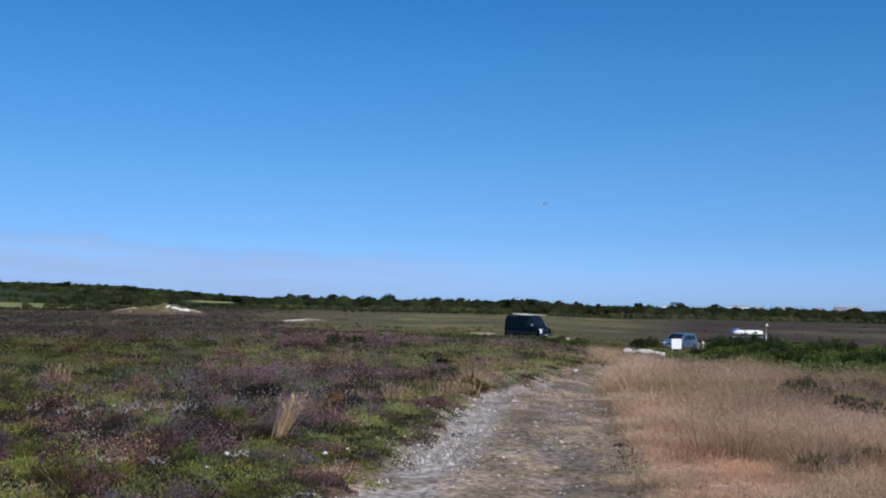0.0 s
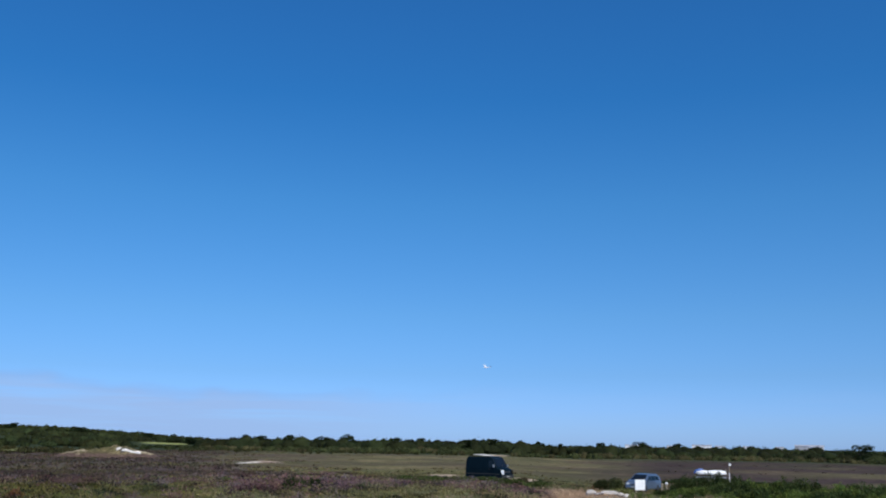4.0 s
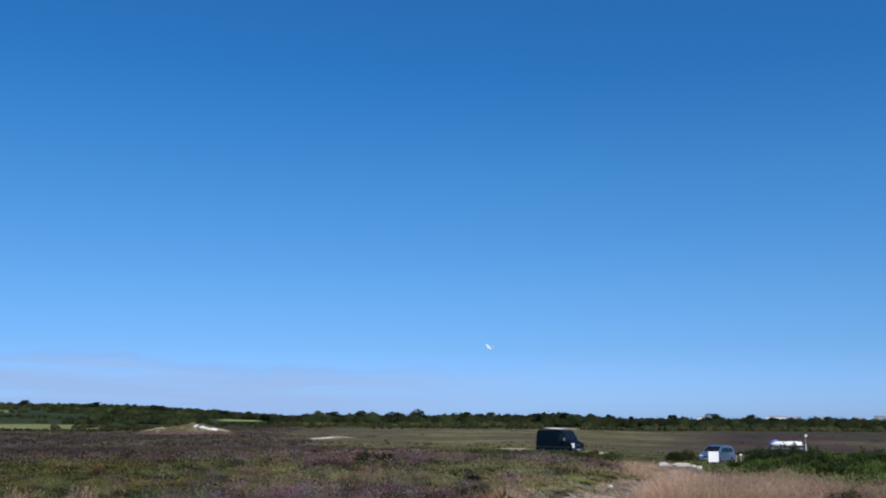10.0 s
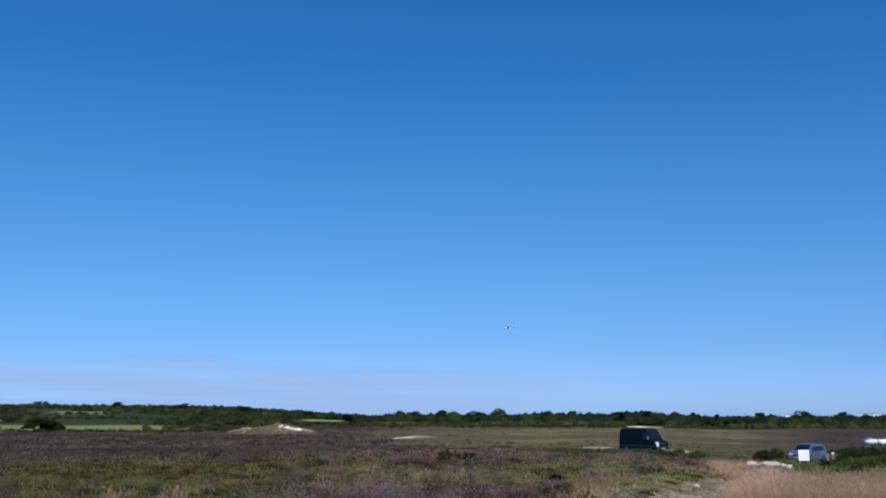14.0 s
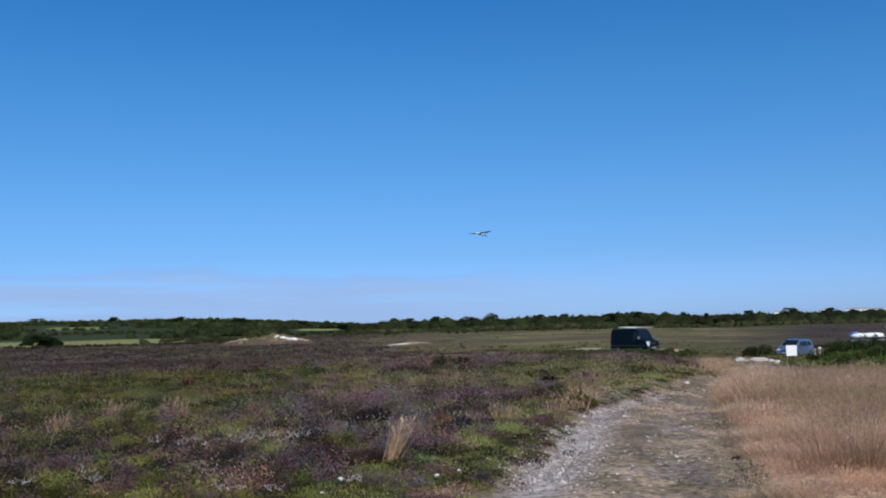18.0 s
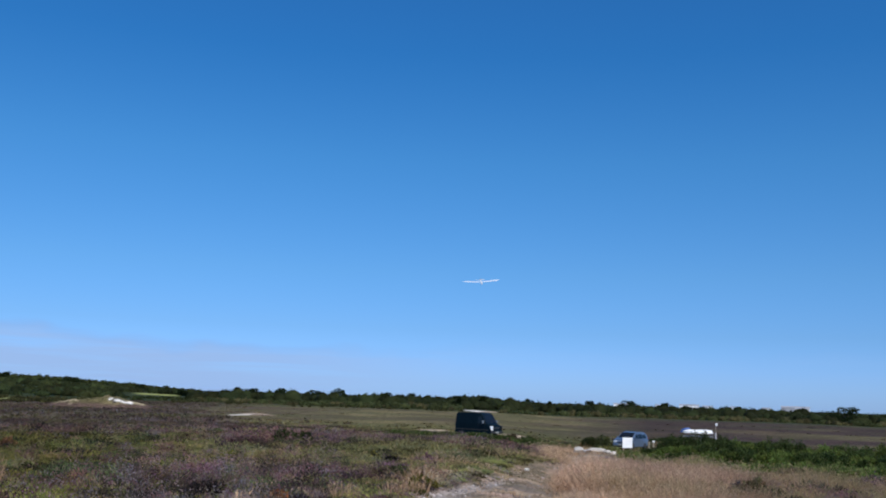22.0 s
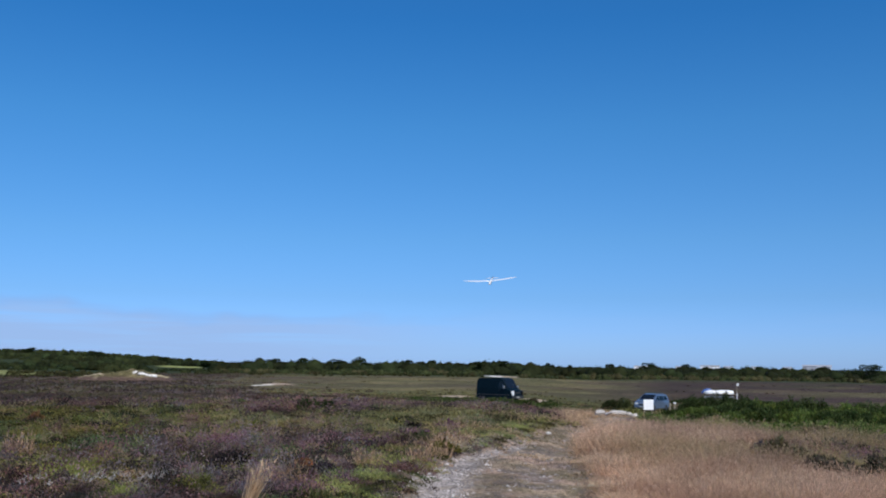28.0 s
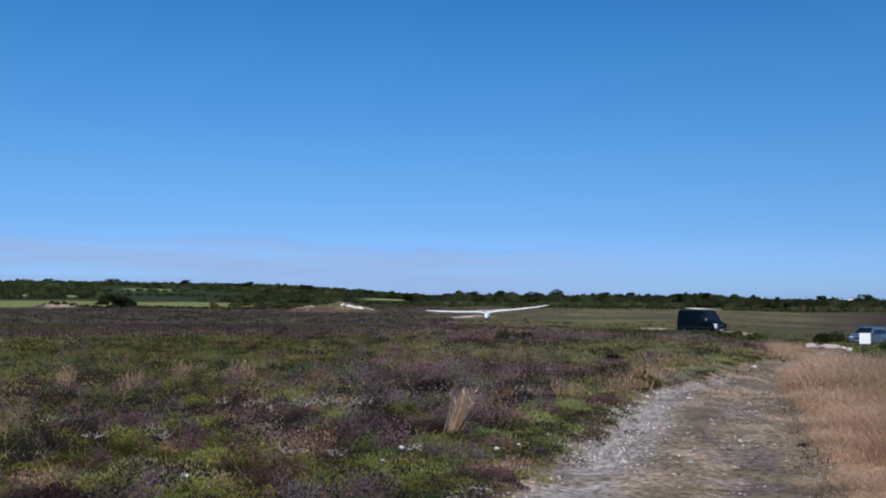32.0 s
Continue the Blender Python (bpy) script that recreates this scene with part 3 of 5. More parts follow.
def blades(x, y, tall, wide, lean, root, tip):
    n = len(x)
    z = height(x, y) - 0.02
    base = np.stack([x, y, z], -1)
    a = rng.uniform(0, 2 * np.pi, n)
    side = np.stack([np.cos(a), np.sin(a), np.zeros(n)], -1) * wide[:, None]
    b = rng.normal(scale=lean, size=(n, 2)) + np.array((-0.10, 0.02))
    end = base + np.stack([b[:, 0] * tall, b[:, 1] * tall, tall], -1)
    verts = np.stack([base - side, base + side, end], 1).reshape(-1, 3)
    shade = rng.uniform(0.7, 1.3, (n, 1))
    col = np.stack([root * shade, root * shade, tip * shade], 1).reshape(-1, 3)
    return verts, np.arange(n * 3).reshape(-1, 3), np.clip(col, 0.005, 1)


def tussocks(n, d0, d1, per, wide, share=0.25, blend=2.0):
    """Splayed tufts of bleached grass, so many blades each."""
    x, y = scatter(n, d0 - blend, d1 + blend, -31, -3)
    side, half = track_side(x, y)
    far = np.hypot(x, y)
    tan = species(x, y)[3] * smooth(d0 - blend, d0 + blend, far) * smooth(d1 + blend, d1 - blend, far)
    keep = rng.uniform(size=n) < tan
    x, y, side, half = x[keep], y[keep], side[keep], half[keep]
    m = len(x)
    az, d = bearing(x, y)
    clump = smooth(0.25, 0.75, value_noise(x, y, 0.8, 111, 2))
    stunted = smooth(-10.6, -11.6, az) * smooth(-14.6, -13.8, az) * smooth(34, 38, d)
    tall = (0.06 + 0.45 * clump) * (1 - 0.75 * stunted) * (1 - 0.30 * smooth(-17.5, -20, az) * smooth(11.5, 13, d) * smooth(20, 17.5, d)) * rng.uniform(0.7, 1.25, m) * (0.35 + 0.65 * np.maximum(smooth(1.0, 2.0, side / half), smooth(36, 42, d)))
    for ca in (-23.9, -26.4):
        tall = tall * (1 - 0.40 * np.exp(-((az - ca) / 1.1) ** 2) * smooth(11.5, 14, d) * smooth(20.5, 19, d))
    pink = smooth(0.35, 0.65, value_noise(x, y, 0.9, 117, 3))[:, None]
    warm = np.array((0.56, 0.366, 0.255)) * (1 - pink) + np.array((0.575, 0.425, 0.29)) * pink
    rust = (smooth(0.48, 0.66, value_noise(x, y, 0.8, 119, 3) + 0.10 * smooth(2.6, 1.4, side / half)) * 0.6)[:, None]
    warm = warm * (1 - rust) + np.array((0.41, 0.248, 0.155)) * rust
    olive = (smooth(0.50, 0.64, value_noise(x, y, 2.6, 121, 3)) * smooth(20, 28, d) * 0.75)[:, None]
    warm = warm * (1 - olive) + np.array((0.30, 0.24, 0.125)) * olive
    warm = warm * rng.uniform(0.85, 1.12, (m, 1)) * (0.74 + 0.58 * smooth(0.3, 0.7, value_noise(x, y, 0.5, 113, 2)))[:, None]
    dusk = np.clip(smooth(0.54, 0.66, value_noise(x, y, 0.9, 123, 3) + 0.03 * np.exp(-((d - 22) / 5.0) ** 2) * smooth(-13, -18, az) - 0.03 * smooth(18, 13, d)), 0, 1)[:, None]
    warm = warm * (1 - 0.3 * dusk) + np.array((0.30, 0.19, 0.13)) * 0.3 * dusk
    warm = warm * (1.01 - 0.10 * smooth(-15, -20, az) - 0.16 * smooth(14.5, 18, d) * smooth(-12, -15, az) - 0.15 * smooth(-18, -23, az))[:, None]
    old = (0.85 * smooth(0.40, 0.54, value_noise(x * 0.6 + y * 0.2, y * 1.3, 1.5, 215, 3)) * smooth(15, 18, d) * smooth(-11, -15, az))[:, None]
    sort = smooth(0.44, 0.56, value_noise(x, y, 2.2, 217, 2) + 0.08 * smooth(20, 24, d))[:, None]
    warm = warm * (1 - old) + (np.array((0.25, 0.165, 0.135)) * (1 - sort) + np.array((0.26, 0.225, 0.105)) * sort) * old
    brown = (0.38 * smooth(0.46, 0.62, value_noise(x, y, 1.3, 211, 3) + 0.05 * smooth(-15, -20, az)))[:, None]
    warm = warm * (1 - brown) + np.array((0.38, 0.25, 0.155)) * brown
    green = smooth(1.45, 1.0, side / half)[:, None] * 0.55
    warm = warm * (1 - green) + np.array((0.54, 0.39, 0.24)) * green
    warm = warm * np.where(rng.uniform(size=(m, 1)) < 0.16, 1.32, 1.0)
    x, y, tall, warm = (np.repeat(v, per, 0) for v in (x, y, tall, warm))
    k = m * per
    spread = rng.normal(scale=1.0, size=(k, 2))
    px, py = x + spread[:, 0] * 0.10, y + spread[:, 1] * 0.10
    tall = tall * rng.uniform(0.55, 1.2, k)
    base = np.stack([px, py, height(px, py) - 0.02], -1)
    a = rng.uniform(0, 2 * np.pi, k)
    wd = wide * rng.uniform(0.6, 1.4, k)
    across = np.stack([np.cos(a), np.sin(a), np.zeros(k)], -1) * wd[:, None]
    comb = np.stack([value_noise(x, y, 2.0, 201, 2) - 0.62, value_noise(x, y, 2.0, 207, 2) - 0.5], -1) * 1.6
    lean = spread * 0.42 + rng.normal(scale=0.46, size=(k, 2)) + comb * 0.35
    end = base + np.stack([lean[:, 0] * tall, lean[:, 1] * tall, tall], -1)
    shade = rng.uniform(0.88, 1.12, (k, 1))
    # brown stalks, pale tips; contrast widened to stand in for shade at the base
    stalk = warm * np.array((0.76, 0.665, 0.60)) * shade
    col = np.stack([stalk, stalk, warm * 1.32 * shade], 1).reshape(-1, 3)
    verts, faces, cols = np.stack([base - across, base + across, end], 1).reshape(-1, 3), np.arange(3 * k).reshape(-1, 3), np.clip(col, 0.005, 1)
    # feathery seed heads at the tips
    pick = rng.uniform(size=k) < share
    q = int(pick.sum())
    heads = sprigs(end[pick] - np.array((0, 0, 0.02)), np.full(q, wide * 2), np.full(q, 0.03), warm[pick] * 1.25, 3, 0.022 + wide * 1.5, wide * 0.9, 0.8, 0.15)
    return np.concatenate([verts, heads[0]]), np.concatenate([faces, heads[1] + len(verts)]), np.concatenate([cols, heads[2]])


def grasses():
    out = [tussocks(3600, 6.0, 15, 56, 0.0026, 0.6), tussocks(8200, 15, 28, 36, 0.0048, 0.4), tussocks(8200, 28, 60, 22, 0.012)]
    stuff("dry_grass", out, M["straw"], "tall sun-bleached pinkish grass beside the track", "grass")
    # short turf and stalks on the track and along its verge
    out = []
    for n, d0, d1, wide, tall in ((190000, 5, 16, 0.006, 0.022), (80000, 16, 40, 0.012, 0.04)):
        x, y = scatter(n, d0, d1, -20, 12)
        side, half = track_side(x, y)
        u = side / half
        rut = np.exp(-((u + 0.66) / 0.28) ** 2) * smooth(24, 20, np.hypot(x, y)) + 0.4 * np.exp(-((u - 0.42) / 0.22) ** 2)
        keep = (np.abs(u) < 1.2) & (rng.uniform(size=n) > rut * 1.1) & (value_noise(x, y, 0.9, 101, 3) + 0.2 * (np.abs(u) > 0.85) > 0.40)
        x, y, u = x[keep], y[keep], u[keep]
        m = len(x)
        green = smooth(0.45, 0.6, value_noise(x, y, 1.3, 131, 2) + 0.2 * (np.abs(u) > 0.8))[:, None]
        col = np.array((0.34, 0.255, 0.175)) * (1 - green) + np.array((0.22, 0.185, 0.10)) * green
        out.append(blades(x, y, tall * rng.uniform(0.5, 1.8, m), wide * rng.uniform(0.6, 1.4, m), 0.5, col * 0.8, col))
    stuff("track_turf", out, M["straw"], "short worn turf between the wheel ruts", "grass")
    # thin straw stalks standing out of the heather
    x, y = scatter(14000, 6, 60, -8, 39)
    side, half = track_side(x, y)
    keep = (side < -half * 1.1) & (value_noise(x, y, 1.6, 141, 2) > 0.56)
    x, y = x[keep], y[keep]
    m = len(x)
    col = np.array((0.36, 0.28, 0.15)) * rng.uniform(0.7, 1.2, (m, 1))
    wide = 0.0015 + 0.00024 * np.hypot(x, y)
    stuff("straw_stalks", [blades(x, y, rng.uniform(0.18, 0.42, m), wide, 0.5, col * 0.8, col)], M["straw"], "bleached grass stalks standing among the heather", "grass")


heathland()
grasses()


def leafy(centre_list, count, size, width, tint, spread=0.35):
    cen = np.array([c[:3] for c in centre_list])
    rad = np.array([c[3] for c in centre_list])
    tall = np.array([c[4] for c in centre_list])
    col = np.repeat(np.array([tint]), len(cen), 0) * rng.uniform(0.7, 1.3, (len(cen), 1))
    return sprigs(cen, rad, tall, col, count, size, width, 0.4, spread)


def bush(name, az, d, wide, tall, tint, label, group="", dots=None, count=70, size=0.16, depth=0.7):
    """A bush of stems and a leafy uneven crown, some with flowers."""
    x, y = at(az, d)
    ob = thing(name, x, y, float(height(x, y)) - 0.03, az, label, "bush", group)
    lumps = []
    for _ in range(max(5, int(wide * 5))):
        px = rng.uniform(-0.5, 0.5) * wide
        h = tall * (1 - 0.55 * (2 * px / wide) ** 2) * rng.uniform(0.65, 1.08)
        lumps.append((px, rng.uniform(-0.5, 0.5) * wide * depth * 0.6, h * 0.12, rng.uniform(0.20, 0.34) * min(wide, 1.6), h * 0.86))
    for px, py, _, _, h in lumps[:4]:
        part("stem", rod([(px * 0.4, py * 0.4, 0), (px * 0.8, py * 0.8, h * 0.4), (px, py, h * 0.8)], [0.03, 0.022, 0.01], 5), M["stem"], ob)
    v, f, c = leafy(lumps, count, size, size * 0.32, tint)
    crown = new("crown", make_mesh("crown", v, f, c, "tint", M["leaf"]))
    crown.parent = ob
    if dots:
        v, f, c = leafy(lumps, 14, size * 0.5, size * 0.22, dots, 0.15)
        fl = new("flowers", make_mesh("flowers", v, f, c, "tint", M["leaf"]))
        fl.parent = ob
        tagged(fl, kind="stuff")
    return ob


GORSE, BRACKEN = (0.040, 0.056, 0.019), (0.072, 0.100, 0.027)


def bushes():
    g = "bushes on the heath"
    bush("gorse_bush", 5.55, 36.5, 0.85, 0.58, GORSE, "dark green gorse bush standing in the heather", g, None, 160, 0.07)
    bush("gorse_bush", 4.5, 36.8, 0.6, 0.44, GORSE, "small dark green gorse bush in the heather", g, None, 150, 0.07)
    bush("gorse_bush", 9.8, 52, 0.8, 0.50, BRACKEN, "low olive bush in the heather", g, None, 150, 0.08)
    bush("gorse_bush", 7.2, 47, 0.6, 0.40, BRACKEN, "low olive bush in the heather", g, None, 150, 0.08)
    bush("flowering_gorse", 0.25, 26.0, 0.6, 0.30, (0.060, 0.062, 0.026), "low gorse with a few yellow flowers", g, (0.60, 0.42, 0.02), 60, 0.09)
    bush("gorse_bush", -0.55, 25.0, 0.42, 0.24, (0.020, 0.016, 0.013), "small nearly black gorse bush", g, None, 140, 0.05)
    bush("bell_heather", -0.75, 22.6, 0.7, 0.26, (0.17, 0.055, 0.15), "bright magenta bell heather in full flower", g, None, 110, 0.05)
    bush("bell_heather", -2.6, 25.5, 0.55, 0.28, (0.16, 0.06, 0.12), "bright magenta bell heather in full flower", g, None, 110, 0.05)
    bush("flowering_gorse", -2.2, 18.0, 0.7, 0.24, (0.15, 0.135, 0.035), "low yellow-green gorse beside the track", g, (0.40, 0.30, 0.04), 80, 0.06)
    bush("dead_fern", 5.75, 14.7, 0.35, 0.22, (0.30, 0.13, 0.045), "withered orange fern in the heather", g, None, 70, 0.06)
    bush("dead_fern", 20.4, 31.0, 0.5, 0.28, (0.24, 0.13, 0.06), "withered orange-brown fern in the heather", g, None, 70, 0.10)
    bush("gorse_bush", -0.9, 20.3, 0.7, 0.26, (0.060, 0.070, 0.028), "low dark green bush beside the track", g, None, 100, 0.06)
    bush("gorse_bush", 5.0, 11.6, 0.8, 0.20, (0.09, 0.095, 0.035), "low green bush beside the straw tuft", g, None, 120, 0.045)
    bush("flowering_gorse", 8.2, 25.0, 0.8, 0.25, (0.14, 0.14, 0.03), "low yellow-green gorse in the heather", g, (0.42, 0.32, 0.04), 60, 0.09)
    bush("dead_bracken", -7.9, 93, 1.5, 1.0, (0.075, 0.055, 0.030), "brown withered bush in front of the van", g, None, 200, 0.12)
    bush("dead_bracken", -8.6, 92, 1.5, 0.95, GORSE, "dark scrubby bush near the van", g, None, 200, 0.12)
    bush("dead_heather", 5.2, 14.3, 0.5, 0.26, (0.050, 0.036, 0.040), "dark old heather bush", g, None, 140, 0.05)
    bush("dead_heather", 10.2, 15.2, 0.75, 0.34, (0.034, 0.027, 0.026), "dark purple heather bush beside the grass tuft", g, None, 160, 0.05)
    bush("dead_heather", -23.9, 17.6, 0.8, 0.32, (0.085, 0.076, 0.052), "dark heather bush among dry grass", g, None, 110, 0.08)
    bush("dead_heather", -26.4, 16.8, 0.9, 0.38, (0.070, 0.068, 0.044), "dark heather bush among dry grass", g, None, 110, 0.08)
    bush("dead_heather", -12.9, 35.5, 0.7, 0.34, (0.075, 0.038, 0.022), "dark reddish dead heather among dry grass", g, None, 90, 0.07, 0.3)
    bush("dead_heather", -20.5, 20.5, 0.7, 0.34, (0.085, 0.07, 0.075), "greyish heather bush among dry grass", g, None, 110, 0.08)
    bush("dead_heather", -17.0, 24.0, 0.6, 0.30, (0.11, 0.075, 0.075), "greyish heather bush among dry grass", g, None, 110, 0.09)
    for az, d, wide, tall, tint in ((-22.5, 10.3, 0.5, 0.26, (0.13, 0.12, 0.05)), (-24.4, 10.9, 0.6, 0.30, (0.13, 0.12, 0.05)), (-21.4, 19.5, 0.9, 0.46, (0.12, 0.10, 0.05)), (-24.6, 22.0, 1.1, 0.50, (0.10, 0.085, 0.05)), (-19.0, 31.0, 0.9, 0.42, (0.20, 0.16, 0.08)), (-22.8, 34.0, 1.2, 0.48, (0.20, 0.16, 0.08)), (-17.2, 36.0, 0.9, 0.44, (0.19, 0.16, 0.07)), (-24.0, 39.0, 1.4, 0.50, (0.17, 0.15, 0.07))):
        bush("heath_shrub", az, d, wide, tall, tint, "low olive shrub among dry grass", "shrubs in the dry grass", None, 140, 0.04 + 0.002 * d)
    for i in range(9):
        az, d = rng.uniform(-24, -15), rng.uniform(20, 27)
        bush("dead_heather", az, d, rng.uniform(0.5, 0.8), rng.uniform(0.26, 0.38), ((0.105, 0.085, 0.062), (0.135, 0.098, 0.088), (0.125, 0.115, 0.052))[i % 3], "dull heather bush among dry grass", "shrubs in the dry grass", None, 200, 0.04)
    bush("gorse_bush", -12.8, 96, 3.4, 1.4, (0.055, 0.066, 0.024), "dark gorse bush beside the parked car", g, None, 300, 0.14)
    # low green growth below the van
    for i in range(18):
        az = -1.0 - 0.62 * i + rng.uniform(-0.2, 0.2)
        bush("bracken_patch", az, rng.uniform(64, 72), rng.uniform(1.4, 2.4), rng.uniform(0.45, 0.68), (BRACKEN, (0.095, 0.115, 0.036))[i % 2], "low green bracken on the slope below the van", "bracken below the van", None, 170, 0.12)
    for az, tall in ((-16.9, 1.8), (-17.5, 2.05), (-18.1, 2.05), (-18.8, 2.0), (-19.5, 1.9)):
        bush("gorse_bush", az, 78 + rng.uniform(-1, 1), 2.1, tall, (0.054, 0.076, 0.024), "dark green gorse in front of the dinghy", "hedge bushes", None, 280, 0.12)
    # the hedge in front of the car, thicker to one side
    for i in range(44):
        az = -15.8 - 0.38 * i + rng.uniform(-0.15, 0.15)
        far = i % 2
        d = 74 + rng.uniform(-3, 3) if far else 60 + rng.uniform(-3, 3)
        deep = smooth(-16, -21, az)
        tall = (0.55 + 0.75 * float(deep)) * rng.uniform(0.8, 1.15) * (1.25 if far else 0.8)
        bush("gorse_bush", az, d, rng.uniform(1.8, 2.8), tall, (0.115, 0.155, 0.036) if (i * 7) % 5 < 2 else (0.062, 0.088, 0.026), "dense dark green gorse and bracken of the hedge", "hedge bushes", None, 260, 0.13)
    # green growth between the dry grass and the hedge, nearer to one side
    for i in range(54):
        az = -13.2 - 0.29 * i + rng.uniform(-0.2, 0.2)
        d = float(np.interp(az, (-28, -21.5, -18.5, -14), (37, 41, 44, 45))) + rng.uniform(0, 9)
        tint = ((0.22, 0.22, 0.075), (0.15, 0.19, 0.055), (0.27, 0.235, 0.11))[i % 3] if az > -18.5 and d < 50 else ((0.135, 0.190, 0.045), (0.085, 0.115, 0.034), (0.170, 0.205, 0.060))[i % 3]
        bush("bracken_patch", az, d, rng.uniform(0.9, 1.6), rng.uniform(0.34, 0.60), tint, "low green bracken at the end of the dry grass", "bracken by the board", None, 150, 0.085)
    for az, d in ((-13.9, 47.6), (-14.35, 47.2), (-14.8, 47.8)):
        bush("bracken_patch", az, d, 0.8, 0.40, (0.26, 0.225, 0.10), "dry yellowish bracken at the foot of the board", "bracken by the board", None, 120, 0.06)
    # thin strips of scrub out on the brown plain
    for i in range(14):
        az = -16.5 - 0.45 * i + rng.uniform(-0.2, 0.2)
        bush("gorse_bush", az, 128 + 5 * math.sin(i) + rng.uniform(-2, 2), rng.uniform(2.0, 3.6), rng.uniform(0.35, 0.6), GORSE, "low dark scrub on the brown heath", "scrub on the plain", None, 90, 0.22)


bushes()


# ---- far woods ----
def mounds(centres, radius, tall, tint, sides=8):
    """Closed, uneven domes of foliage: corners, faces and colours."""
    n = len(centres)
    levels = ((1.0, 0.0), (0.93, 0.45), (0.62, 0.82), (0.06, 1.0))
    a = np.arange(sides) * 2 * np.pi / sides
    v = []
    for out, up in levels:
        jit = rng.uniform(0.65, 1.2, (n, sides))
        v.append(np.stack([np.cos(a) * out * jit * radius[:, None], np.sin(a) * out * jit * radius[:, None], up * tall[:, None] * rng.uniform(0.74, 1.12, (n, sides))], -1))
    v = np.stack(v, 1) + centres[:, None, None, :]
    j = np.arange(sides)
    k = (j + 1) % sides
    f = np.concatenate([np.concatenate([np.stack([r * sides + j, r * sides + k, (r + 1) * sides + k], -1), np.stack([r * sides + j, (r + 1) * sides + k, (r + 1) * sides + j], -1)]) for r in range(len(levels) - 1)])
    step = sides * len(levels)
    return v.reshape(-1, 3), (f[None] + step * np.arange(n)[:, None, None]).reshape(-1, 3), np.repeat(tint, step, 0) * rng.uniform(0.8, 1.2, (n * step, 1))


def woods():
    cen, rad, tall, tint = [], [], [], []
    for d0, step, h0, h1, lo, hi in ((376, 1.7, 0.25, 0.6, -32, 9), (398, 2.6, 0.5, 1.3, -32, 12), (303, 1.0, 0.35, 0.85, 14.5, 32), (352, 1.5, 0.8, 1.7, 14.5, 23.5), (425, 3.0, 1.0, 2.2, -32, 12), (455, 2.6, 1.8, 3.6, -32, 11), (490, 2.6, 2.2, 4.0, -34, 14), (560, 3.0, 4.2, 6.4, -34, 45), (470, 2.4, 2.0, 3.6, 11, 45), (600, 3.0, 4.6, 6.8, -34, 10), (660, 3.6, 4.0, 7.0, -34, 45), (800, 4.2, 4.5, 8.0, 5, 45), (900, 3.4, 3.5, 5.5, 7, 45), (1000, 3.2, 3.5, 6.0, 7, 45), (1100, 4.0, 4.0, 6.0, 10, 45)):
        az = lo
        while az < hi:
            az += math.degrees(step / d0) * rng.uniform(0.6, 1.5)
            d = d0 + rng.uniform(-22, 22) + (70 * (float(value_noise(az * 9, 0.0, 20, 169, 2)) - 0.5) if d0 < 460 and az < 13 else 0)
            if az > 17 and 322 < d < 425 and (d0 != 352 or value_noise(az * 9, 3.0, 9, 173, 2) < 0.42 + 0.1 * smooth(20, 23, az)):
                continue
            if az > 19 and 540 < d < 640 and value_noise(az * 9, d, 34, 167, 2) < 0.47:
                continue
            if 310 < d0 < 400 and az < 12 and (value_noise(az * 9, d, 26, 159, 2) < 0.50 or -6.9 < az < -4.8):
                continue
            if (d0 in (425, 455) and value_noise(az * 9, d, 18, 151, 2) < 0.40) or (d0 == 470 and value_noise(az * 9, d, 30, 157, 2) < 0.5):
                continue
            if 10.8 < az < 15 and 600 < d < 800 or 23.6 < az < 29.2 and 805 < d < 915 or -10.7 < az < -5.8 and d < 560 and d0 > 430 and rng.uniform() < 0.7 or -6.9 < az < -4.8 and d < 500:
                continue
            if az < 0 and d < 372 + 90 * float(smooth(-5, -12, az)):
                continue
            x, y = at(az, d)
            z = float(height(x, y))
            h = rng.uniform(h0, h1) * (1 - 0.18 * float(smooth(-20, -23, az))) * (0.75 + 0.5 * float(value_noise(az * 12, d, 22, 163, 2)))
            if d0 in (560, 600, 660):
                h += 1.9 * float(smooth(13, 7, az))
            if 21 < az < 30 and 540 < d < 830:
                h *= 0.45
            if 10.8 < az < 15 and d <= 600:
                h = min(h, 1.7)
            n = 3 if h > 3 else 2
            col = np.array((0.040, 0.058, 0.021)) * rng.uniform(0.55, 1.35) + np.array((0.008, 0.003, 0.0)) * rng.uniform(0, 1.5)
            if d0 > 540 and az < 13:
                col = col * 0.68
            wet = float(smooth(370, 450, d))
            if 400 < d0 < 500 and az < 13:
                col = (np.array((0.066, 0.080, 0.029)) if rng.uniform() < 0.72 else np.array((0.100, 0.092, 0.040))) * rng.uniform(0.75, 1.25)
            elif d0 < 460:
                col = (np.array((0.082, 0.080, 0.032)) * (1 - wet) + np.array((0.056, 0.070, 0.026)) * wet) * rng.uniform(0.8, 1.2)
            for _ in range(n):
                cen.append((x + rng.normal() * h * 0.35, y + rng.normal() * h * 0.3, z + h * (-0.05 if _ == 0 else rng.uniform(-0.05, 0.22))))
                rad.append(h * rng.uniform(0.65, 1.0))
                tall.append(h * rng.uniform(0.58, 0.78) + 0.15)
                tint.append(col * rng.uniform(0.8, 1.2))
    cen, rad, tall, tint = np.array(cen), np.array(rad), np.array(tall), np.array(tint)
    leaves = sprigs(cen, rad, tall, tint, 36, 0.50, 0.37, 0.10, 0.22)
